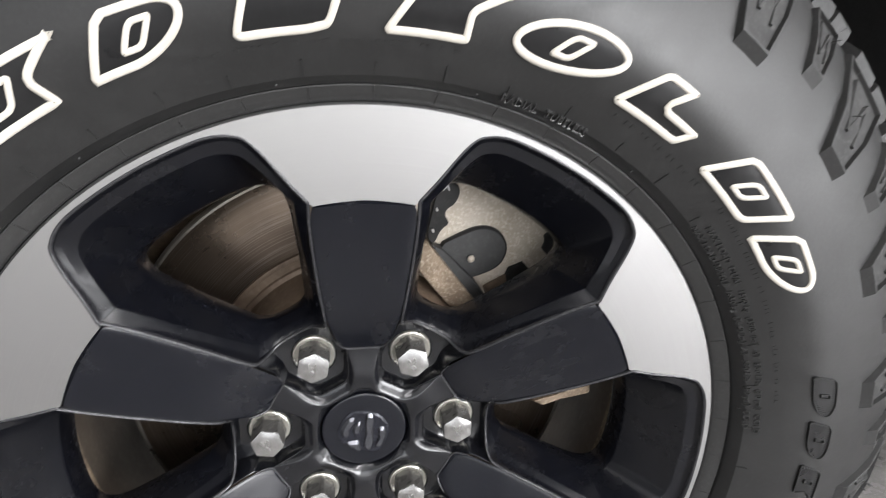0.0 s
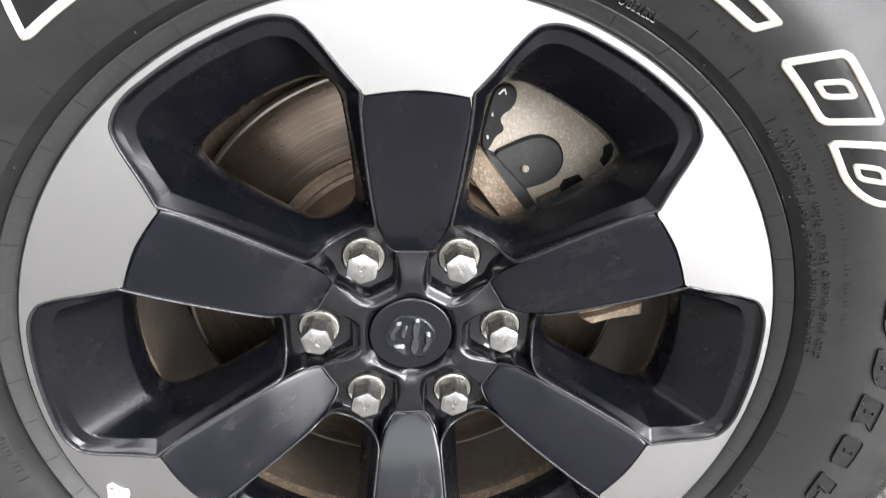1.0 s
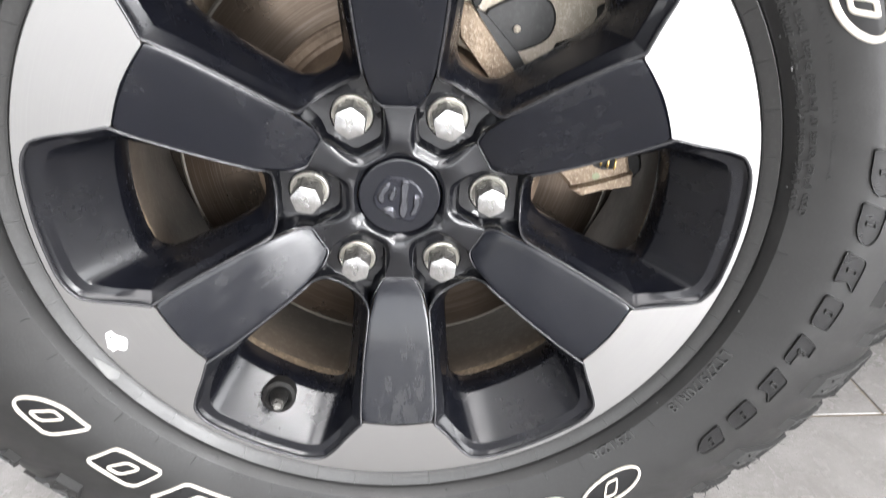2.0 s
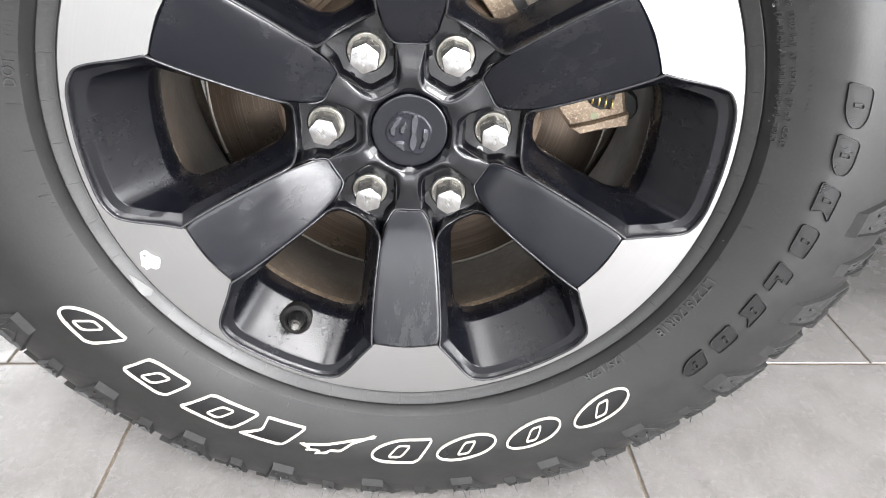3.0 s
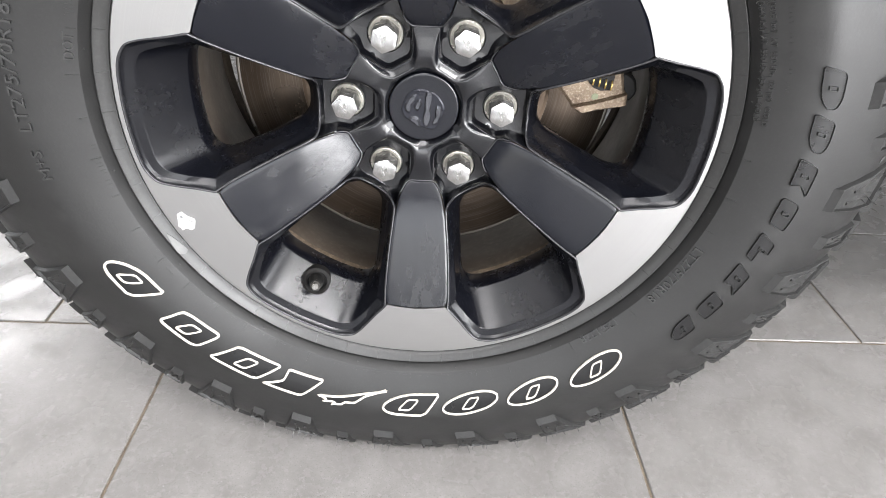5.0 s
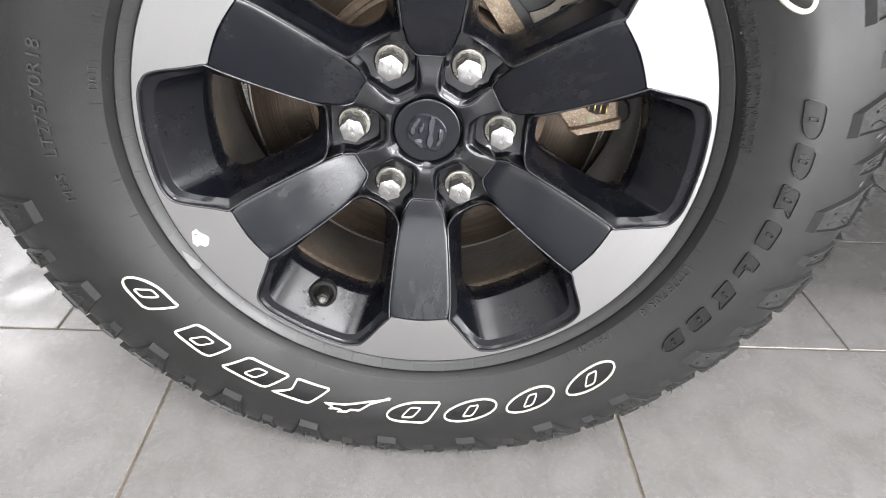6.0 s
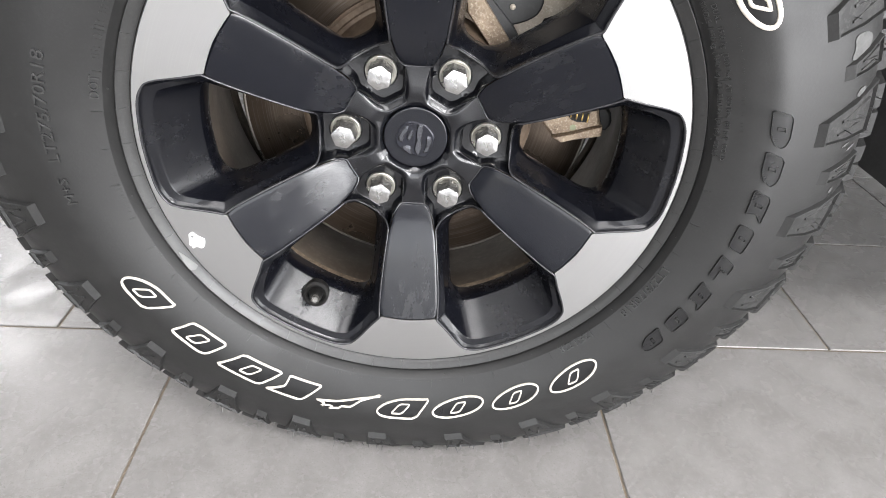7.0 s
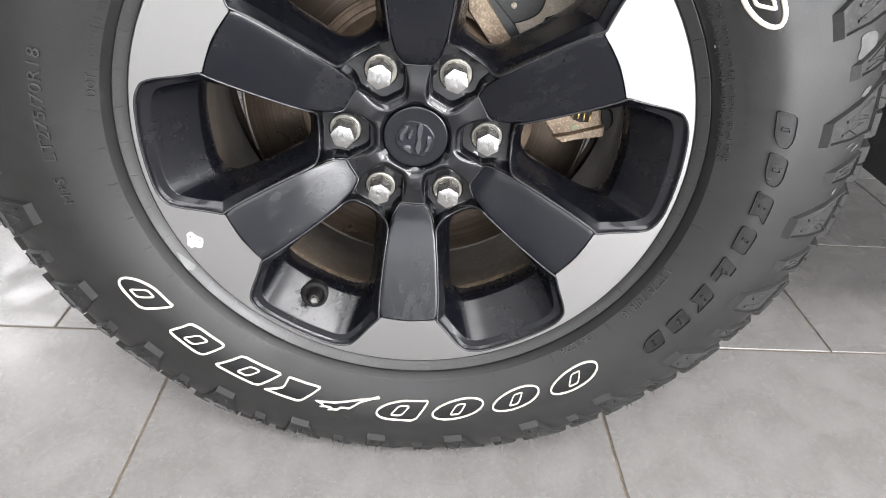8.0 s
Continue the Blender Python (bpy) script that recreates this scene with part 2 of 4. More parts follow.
def lathe_mesh(name, prof, mat, n=192, sharp=35):
    verts, faces = [], []
    strip(verts, faces, lathe_rows(prof, n), closed=True)
    return mesh_of(name, verts, faces, mat, sharp=sharp)


def prism(outline, y0, y1, bevel=0.0):
    """A solid from an outline in x, z between two depths, the front edge (y0) rounded by an inset."""
    verts, faces = [], []
    n = len(outline)
    cx, cz = sum(p[0] for p in outline) / n, sum(p[1] for p in outline) / n
    rows = []
    if bevel:
        ins = []
        for x, z in outline:
            d = math.hypot(x - cx, z - cz) or 1.0
            ins.append((x - (x - cx) / d * bevel, z - (z - cz) / d * bevel))
        rows.append([(x, y0, z) for x, z in ins])
        rows.append([(x, y0 + bevel, z) for x, z in outline])
    else:
        rows.append([(x, y0, z) for x, z in outline])
    rows.append([(x, y1, z) for x, z in outline])
    strip(verts, faces, rows, closed=True)
    faces.append(tuple(range(n)))
    faces.append(tuple(range((len(rows) - 1) * n, len(rows) * n)))
    return verts, faces


def smooth_line(keys, n):
    """Catmull-Rom through the keys, n points to a span."""
    pts = [np.array(k, float) for k in keys]
    out = []
    for i in range(len(pts) - 1):
        p0, p1, p2, p3 = pts[max(i - 1, 0)], pts[i], pts[i + 1], pts[min(i + 2, len(pts) - 1)]
        for j in range(n):
            t = j / n
            out.append(0.5 * (2 * p1 + (p2 - p0) * t + (2 * p0 - 5 * p1 + 4 * p2 - p3) * t * t + (3 * p1 - p0 - 3 * p2 + p3) * t ** 3))
    out.append(pts[-1])
    return out


# ---- the room ----
def slab(name, x0, x1, y0, y1, z0, z1, mat, kind="structure", label="", category=""):
    v = [(x, y, z) for x in (x0, x1) for y in (y0, y1) for z in (z0, z1)]
    f = [(0, 1, 3, 2), (4, 6, 7, 5), (0, 4, 5, 1), (2, 3, 7, 6), (0, 2, 6, 4), (1, 5, 7, 3)]
    return tagged(new(name, mesh_of(name, v, f, mat, smooth=False)), label, category, "", kind)


floor = slab("floor", -6.2, 6.2, -6.2, 5.2, -0.20, -0.0022, GROUT, label="tan grouted floor under grey porcelain tiles", category="floor")
slab("ceiling", -6.2, 6.2, -6.2, 5.2, CEILING_Z, CEILING_Z + 0.2, FIXTURE, label="plain white showroom ceiling", category="ceiling")
slab("wall_north", -6.2, 6.2, 5.0, 5.2, 0, CEILING_Z, WALL, label="plain pale grey painted showroom wall", category="wall")
for side, blocks in {"wall_west": [(-6.2, -6.0, -6.0, 0.5, 0, CEILING_Z), (-6.2, -6.0, 3.9, 5.0, 0, CEILING_Z), (-6.2, -6.0, 0.5, 3.9, 2.9, CEILING_Z), (-6.2, -6.0, 0.5, 3.9, 0, 0.5)],
                     "wall_east": [(6.0, 6.2, -1.9, 5.0, 0, CEILING_Z), (6.0, 6.2, -6.0, -5.7, 0, CEILING_Z), (6.0, 6.2, -5.7, -1.9, 2.95, CEILING_Z), (6.0, 6.2, -5.7, -1.9, 0, 0.08)],
                     "wall_south": [(-6.0, -5.3, -6.2, -6.0, 0, CEILING_Z), (-2.2, -1.9, -6.2, -6.0, 0, CEILING_Z), (1.9, 2.2, -6.2, -6.0, 0, CEILING_Z), (-1.9, 1.9, -6.2, -6.0, 2.95, CEILING_Z), (-1.9, 1.9, -6.2, -6.0, 0, 0.04), (5.7, 6.0, -6.2, -6.0, 0, CEILING_Z), (2.2, 5.7, -6.2, -6.0, 2.95, CEILING_Z), (2.2, 5.7, -6.2, -6.0, 0, 0.08),
                                    (-5.3, -2.2, -6.2, -6.0, 2.95, CEILING_Z), (-5.3, -2.2, -6.2, -6.0, 0, 0.08)]}.items():
    verts, faces = [], []
    for bx0, bx1, by0, by1, bz0, bz1 in blocks:
        o = len(verts)
        verts += [(x, y, z) for x in (bx0, bx1) for y in (by0, by1) for z in (bz0, bz1)]
        faces += [tuple(o + i for i in f) for f in ((0, 1, 3, 2), (4, 6, 7, 5), (0, 4, 5, 1), (2, 3, 7, 6), (0, 2, 6, 4), (1, 5, 7, 3))]
    tagged(new(side, mesh_of(side, verts, faces, WALL, smooth=False)), "pale grey painted showroom wall with a wide window opening", "wall", "", "structure")
for lx, ly, lw, ld, watts in LAMPS:
    tagged(slab("ceiling_light", lx - lw / 2 - 0.05, lx + lw / 2 + 0.05, ly - ld / 2 - 0.05, ly + ld / 2 + 0.05, CEILING_Z - 0.06, CEILING_Z - 0.002, FIXTURE, kind="", label="long white ceiling light housing on the ceiling", category="ceiling light"), "", "", "ceiling lights")


# ---- the tyre ----
PROFILE = [(0.2455, -0.012), (0.2478, -0.0225), (0.2492, -0.0256), (0.2504, -0.0266), (0.2545, -0.0292), (0.2582, -0.0318), (0.2586, -0.0312), (0.2589, -0.0314), (0.2590, -0.0338), (0.2592, -0.0346), (0.2611, -0.0379),
           (0.2630, -0.0412), (0.2637, -0.0421), (0.2672, -0.0440), (0.2720, -0.0464), (0.2800, -0.0502), (0.2880, -0.0536), (0.2960, -0.0563), (0.3040, -0.0582), (0.3120, -0.0588), (0.3220, -0.0580), (0.3340, -0.0560),
           (0.3480, -0.0525), (0.3620, -0.0478), (0.3760, -0.0418), (0.3880, -0.0342), (0.3965, -0.0265), (0.4015, -0.0170),
           (0.4035, -0.0050), (0.4050, 0.0300), (0.4055, 0.0750), (0.4050, 0.1200), (0.4035, 0.1550), (0.3960, 0.1780), (0.3760, 0.1920), (0.3400, 0.2040), (0.3000, 0.2120), (0.2650, 0.1950), (0.2480, 0.1800), (0.2400, 0.1650)]
SIDE_R = [p[0] for p in PROFILE[11:28]]
SIDE_Y = [p[1] for p in PROFILE[11:28]]


def settle(p):
    """The loaded tyre: flat where it meets the floor, a little fuller just above it."""
    x, y, z = p
    low = -HUB + 0.0012
    if z < -0.30:
        k = (-0.30 - z) / 0.11
        y -= 0.0035 * math.sin(min(1.0, k) * math.pi) if y < 0.05 else 0.0
    if z < -0.385:
        z = -0.385 - (low + 0.385) * -1 * (1 - math.exp(-(-0.385 - z) / 0.0135)) if z > -0.6 else z
    return (x, y, max(z, low))


def on_side(r, deg, h=0.0):
    """A point h above the outer sidewall."""
    y = float(np.interp(r, SIDE_R, SIDE_Y))
    d = (float(np.interp(r + 0.002, SIDE_R, SIDE_Y)) - float(np.interp(r - 0.002, SIDE_R, SIDE_Y))) / 0.004
    k = 1 / math.sqrt(1 + d * d)
    return settle(pol(r + h * d * k, deg, y - h * k))


wheel = thing("wheel", (0, 0, HUB), "black and machined aluminium six-spoke wheel on grey floor tiles", "wheel")

verts, faces = [], []
dense = []
for (r0, y0), (r1, y1) in zip(PROFILE, PROFILE[1:]):
    n = 2 if math.hypot(r1 - r0, y1 - y0) > 0.006 else 1
    dense += [(r0 + (r1 - r0) * j / n, y0 + (y1 - y0) * j / n) for j in range(n)]
dense.append(PROFILE[-1])
strip(verts, faces, [[settle(p) for p in row] for row in lathe_rows(dense, 300)], closed=True)
tyre = part("tyre", mesh_of("tyre", verts, faces, RUBBER, sharp=17), wheel, "black all-terrain tyre with raised white outlined marks")


def side_patch(points, h, thick=0.0018):
    """A raised flat mark on the sidewall from an outline in (radius, degrees)."""
    verts = [on_side(r, a, h) for r, a in points] + [on_side(r, a, h - thick) for r, a in points]
    n = len(points)
    return verts, [tuple(range(n))] + [(k, (k + 1) % n, (k + 1) % n + n, k + n) for k in range(n)]


def side_frame(outer, inner, h, base=-0.0006):
    """A raised outline on the sidewall between two loops of the same length, with rounded top edges."""
    n = len(outer)
    mid = lambda f: [(o[0] + (i[0] - o[0]) * f, o[1] + (i[1] - o[1]) * f) for o, i in zip(outer, inner)]
    rows = [[on_side(r, a, base) for r, a in outer], [on_side(r, a, h * 0.75) for r, a in outer], [on_side(r, a, h) for r, a in mid(0.16)],
            [on_side(r, a, h) for r, a in mid(0.84)], [on_side(r, a, h * 0.75) for r, a in inner], [on_side(r, a, base) for r, a in inner]]
    verts, faces = [], []
    strip(verts, faces, rows, closed=True)
    return verts, faces


def loop_resample(pts, n):
    pts = [np.array(p, float) for p in pts]
    seg = [np.linalg.norm((pts[(i + 1) % len(pts)] - p) * np.array([1, 0.0052])) for i, p in enumerate(pts)]
    total, out = sum(seg), []
    for k in range(n):
        d, i = total * k / n, 0
        while d > seg[i]:
            d -= seg[i]
            i += 1
        out.append(pts[i] + (pts[(i + 1) % len(pts)] - pts[i]) * (d / seg[i]))
    return out


def rounded(pts, cut=0.22, times=2):
    pts = [np.array(p, float) for p in pts]
    for _ in range(times):
        pts = [q for i, p in enumerate(pts) for q in (p + (pts[i - 1] - p) * cut, p + (pts[(i + 1) % len(pts)] - p) * cut)]
    return pts


def shrink(pts, d):
    """An inset of a loop in (radius, degrees) by d metres."""
    xy = [np.array((p[1] * 0.0052, p[0])) for p in pts]
    area2 = sum(a[0] * b[1] - a[1] * b[0] for a, b in zip(xy, xy[1:] + xy[:1]))
    out = []
    for i, p in enumerate(xy):
        a, b = p - xy[i - 1], xy[(i + 1) % len(xy)] - p
        a, b = a / (np.linalg.norm(a) + 1e-9), b / (np.linalg.norm(b) + 1e-9)
        nrm = np.array((-a[1], a[0])) + np.array((-b[1], b[0]))
        nrm = nrm / (np.linalg.norm(nrm) + 1e-9)
        if area2 < 0:
            nrm = -nrm
        q = p + nrm * d
        out.append((q[1], q[0] / 0.0052))
    return out


def glyph_loop(shape, a0, a1, r0, r1, slant=3.6):
    """Plain outline shapes that stand in for the maker's marks. a0 > a1: where it begins and ends, read clockwise."""
    mid, half = (a0 + a1) / 2, (a0 - a1) / 2 - slant / 2
    shift = lambda f: -slant * (f - 0.5)
    q = lambda u, f: (r0 + (r1 - r0) * f, mid - u * half + shift(f))
    if shape == "oval":
        return [(r0 + (r1 - r0) * (0.5 + 0.5 * math.sin(t)), mid - (a0 - a1) / 2 * 0.97 * math.cos(t - 0.35)) for t in [2 * math.pi * k / 28 for k in range(28)]]
    if shape == "half_oval":
        pts = [q(-1, 0), q(-1, 1)] + [q(math.sin(t), 0.5 + 0.5 * math.cos(t)) for t in [math.pi * (k + 0.5) / 12 for k in range(12)]]
        return rounded(pts, 0.12, 1)
    if shape == "wedge":
        return rounded([q(-0.8, 0.0), q(-1.0, 1.0), q(0.75, 0.95), q(1.0, 0.08), q(0.6, 0.0)], 0.12)
    if shape == "notched":
        return rounded([q(-1, 0), q(-1, 1), q(1, 1), q(0.55, 0.52), q(1, 0)], 0.08)
    if shape == "step":
        return rounded([q(-1, 0), q(-1, 1), q(-0.1, 1), q(-0.1, 0.45), q(1, 0.45), q(1, 0)], 0.08)
    if shape == "sliver":
        return rounded([q(-1.25, -0.06), q(-0.35, 0.16), q(0.1, 0.34), q(0.5, 0.50), q(1.3, 0.66), q(0.75, 0.80), q(0.80, 0.92), q(0.34, 0.84), q(0.36, 1.0), q(-0.06, 0.90), q(-0.04, 0.76), q(-0.42, 0.72), q(-0.55, 0.34)], 0.06, 1)
    return rounded([q(-1, 0), q(-1, 1), q(1, 1), q(1, 0)], 0.08)


def row_fill(outer, h, rows=10, cols=12, skirt=None):
    """A curved patch over an outline: rows across it, each laid on the sidewall."""
    rs = [p[0] for p in outer]
    lo, hi = min(rs), max(rs)
    grid = []
    for j in range(rows + 1):
        r = lo + (hi - lo) * (0.004 + 0.992 * j / rows)
        cross = []
        for p, q_ in zip(outer, list(outer[1:]) + [outer[0]]):
            if (p[0] - r) * (q_[0] - r) <= 0 and p[0] != q_[0]:
                cross.append(p[1] + (q_[1] - p[1]) * (r - p[0]) / (q_[0] - p[0]))
        if len(cross) > 1:
            a0, a1 = min(cross), max(cross)
            grid.append([on_side(r, a0 + (a1 - a0) * i / cols, h) for i in range(cols + 1)])
    verts, faces = [], []
    strip(verts, faces, grid)
    if skirt is not None:
        strip(verts, faces, [[on_side(p[0], p[1], h) for p in outer], [on_side(p[0], p[1], skirt) for p in outer]], closed=True)
    return verts, faces


def raised_mark(shape, a0, a1, r0, r1, slot=True, line=0.0022):
    outer = loop_resample(glyph_loop(shape, a0, a1, r0, r1), 96)
    v, f = side_frame(outer, shrink(outer, line), 0.0017)
    mark = part("raised_mark", mesh_of("raised_mark", v, f, WHITE, sharp=60), tyre, "raised white outlined mark")
    fv, ff = row_fill(shrink(outer, line - 0.0004), 0.0004)
    part("mark_filling", mesh_of("mark_filling", fv, ff, FILL, sharp=60), mark, "smooth black filling")
    if slot:
        mid, rm = (a0 + a1) / 2, (r0 + r1) / 2
        w = (a0 - a1) * 0.10
        bar = loop_resample(rounded([(rm - 0.0068, mid + w + 1.0), (rm + 0.0068, mid + w - 1.0), (rm + 0.0068, mid - w - 1.0), (rm - 0.0068, mid - w + 1.0)], 0.15), 48)
        v, f = side_frame(bar, shrink(bar, line * 0.75), 0.0016)
        part("raised_slot", mesh_of("raised_slot", v, f, WHITE, sharp=60), mark)


for shape, a0, a1, slot in (("notched", 130.5, 114.8, True), ("half_oval", 115.6, 103.8, True), ("wedge", 103.4, 89.8, False), ("notched", 88.6, 76.4, False),
                            ("oval", 76.2, 64.0, True), ("step", 63.8, 51.0, False), ("block", 50.2, 37.2, True), ("half_oval", 38.6, 26.4, True)):
    raised_mark(shape, a0, a1, 0.2840, 0.3110, slot, 0.0036)
for shape, a0, a1, slot in (("oval", -45.6, -58.0, True), ("oval", -59.4, -71.0, True), ("oval", -72.0, -84.2, True), ("half_oval", -84.0, -97.6, True), ("sliver", -96.4, -109.2, False),
                            ("notched", -108.6, -120.2, False), ("block", -117.8, -131.2, True), ("wedge", -130.4, -143.8, True), ("half_oval", -145.0, -157.2, True)):
    raised_mark(shape, a0, a1, 0.2842, 0.3108, slot)
for shape, a0, a1 in (("half_oval", 15.4, 8.0), ("half_oval", 8.4, 1.4), ("notched", 1.4, -5.0), ("wedge", -4.8, -11.9), ("step", -12.0, -18.4), ("notched", -18.4, -24.6), ("wedge", -24.6, -31.4), ("half_oval", -31.2, -37.6)):
    outer = loop_resample(glyph_loop(shape, a0, a1, 0.3008, 0.3178, 1.6), 40)
    v, f = row_fill(outer, 0.0008, 9, 8, -0.0006)
    mark = part("raised_black_mark", mesh_of("raised_black_mark", v, f, FILL, sharp=60), tyre)
    v, f = side_frame(outer, shrink(outer, 0.0007), 0.0019)
    part("mark_edge", mesh_of("mark_edge", v, f, RUBBER, sharp=50), mark)
    verts, faces = [], []
    low, high = min(p[1] for p in outer), max(p[1] for p in outer)
    a = low + 0.35
    while a < high - 0.3:
        cross = sorted(p[0] + (q[0] - p[0]) * (a - p[1]) / (q[1] - p[1]) for p, q in zip(outer, outer[1:] + outer[:1]) if (p[1] - a) * (q[1] - a) < 0)
        for ra, rb in zip(cross[0::2], cross[1::2]):
            if rb - ra > 0.003:
                v, f = side_patch([(ra + 0.0008, a), (rb - 0.0008, a), (rb - 0.0008, a - 0.15), (ra + 0.0008, a - 0.15)], 0.0011, 0.0008)
                faces += [tuple(len(verts) + i for i in g) for g in f]
                verts += v
        a += 0.32
    part("ribbing", mesh_of("ribbing", verts, faces, FILL, smooth=False), mark, "fine raised ribs")["kind"] = "stuff"
    am, rm = (a0 + a1) / 2, 0.3092
    bar = loop_resample(rounded([(rm - 0.0034, am + 0.75), (rm + 0.0034, am + 0.35), (rm + 0.0034, am - 0.35), (rm - 0.0034, am + 0.05)], 0.1, 1), 32)
    v, f = side_frame(bar, shrink(bar, 0.0007), 0.0021)
    part("slot_edge", mesh_of("slot_edge", v, f, RUBBER, sharp=50), mark)


def letters(text, size, extrude):
    """The faces of a line of text in the built-in font, flat, its left end at the origin."""
    cu = bpy.data.curves.new("line", "FONT")
    cu.body, cu.size, cu.extrude, cu.resolution_u = text, size, extrude, 2
    ob = new("line", cu)
    dg = bpy.context.evaluated_depsgraph_get()
    dg.update()
    me = ob.evaluated_get(dg).to_mesh()
    v = [tuple(p.co) for p in me.vertices]
    f = [tuple(p.vertices) for p in me.polygons]
    bpy.data.objects.remove(ob)
    return v, f


def side_text(text, r, a0, size, spread=1.0, mat=None, h=0.0019):
    """Raised text that runs clockwise from a0 with its feet at radius r."""
    v, f = letters(text, size, 0.0004)
    pts = [on_side(r + y, a0 - math.degrees(x * spread / r), h * (1 if z > 0 else -0.6)) for x, y, z in v]
    return part("moulded_text", mesh_of("moulded_text", pts, f, mat or TEXT, smooth=False), tyre, "moulded black tyre lettering")


side_text("LT275/70R18", 0.2656, -19.8, 0.0105, 1.19)
side_text("125/122R", 0.2634, -42.2, 0.0095, 1.16)
side_text("LT275/70R18", 0.3005, 180.6, 0.0128, 1.40)
side_text("M+S", 0.3005, 188.4, 0.0112, 1.3)
side_text("DOT", 0.2660, 169.0, 0.0092, 1.05)
side_text("RADIAL", 0.2618, 74.6, 0.0062, 1.0)
side_text("TUBELESS", 0.2618, 69.0, 0.0062, 1.0)
side_text("MAX LOAD  SINGLE  1650 kg  (3640 lbs)  AT  550 kPa  (80 psi)  COLD", 0.2628, 43.0, 0.0050, 1.13, h=0.0011)
side_text("MAX LOAD  DUAL  1500 kg  (3305 lbs)  AT  550 kPa  (80 psi)  COLD", 0.2688, 42.0, 0.0050, 1.17, h=0.0011)


def side_bar(r, a, wide, tall, h=0.00035):
    v, f = side_patch([(r, a), (r + tall, a), (r + tall, a - wide), (r, a - wide)], h)
    return part("moulded_bar", mesh_of("moulded_bar", v, f, RUBBER, smooth=False), tyre)


rnd = random.Random(7)
part("bead_ring", lathe_mesh("bead_ring", [(0.2498, -0.0258), (0.2505, -0.0272), (0.2545, -0.0297), (0.2577, -0.0321), (0.2583, -0.0321), (0.2586, -0.0308)], BEAD), tyre, "greyer rubber bead ring at the rim's lip")


def bars_run(r, a0, a1, tall):
    a = a0
    while a > a1:
        w = rnd.uniform(0.25, 0.6)
        side_bar(r, a, w, tall * rnd.uniform(0.7, 1.0))
        a -= w + rnd.choice((0.3, 0.3, 1.1))


bars_run(0.2794, 45.0, 11.0, 0.0024)
bars_run(0.2660, 162.0, 148.0, 0.0060)
bars_run(0.2650, -118.0, -134.0, 0.0022)
bars_run(0.2640, -136.0, -158.0, 0.0024)
bars_run(0.2690, -146.5, -153.0, 0.0024)
bars_run(0.2660, -72.0, -108.0, 0.0024)
bars_run(0.2650, 193.0, 183.0, 0.0040)
bars_run(0.2790, 107.0, 80.0, 0.0022)
bars_run(0.2780, 62.0, 48.0, 0.0022)
BEAD_R, BEAD_Y = [0.2492, 0.2504, 0.2545, 0.2582], [-0.0258, -0.0272, -0.0297, -0.0324]
bead_y = lambda r: float(np.interp(r, BEAD_R, BEAD_Y))
for k in range(48):
    a = 171.4 - 7.5 * k
    side_bar(0.2645, a + rnd.uniform(-0.2, 0.3), 0.17, 0.0056 if k % 2 else 0.0078, 0.0007)
    bend = rnd.uniform(-0.5, 0.5)
    path = [(0.2498, a - 0.1), (0.2515, a), (0.2545, a + 0.25 * bend), (0.2566, a + 0.5 * bend), (0.2583, a + 0.4 * bend)]
    verts = [pol(r, d + off, bead_y(r) + dy) for r, d in path for off, dy in ((-0.09, 0.0004), (-0.05, -0.0005), (0.05, -0.0005), (0.09, 0.0004))]
    faces = [(4 * j + i, 4 * j + i + 1, 4 * j + i + 5, 4 * j + i + 4) for j in range(4) for i in range(3)]
    part("bead_tick", mesh_of("bead_tick", verts, faces, TEXT, smooth=False), tyre)
    if k % 3 == 1:
        part("bead_pip", lathe_mesh("bead_pip", [(0.0001, -0.0008), (0.0006, -0.0006), (0.0008, 0.0004)], TEXT, 8), tyre).location = pol(0.2612, a + 3.2, -0.0382)


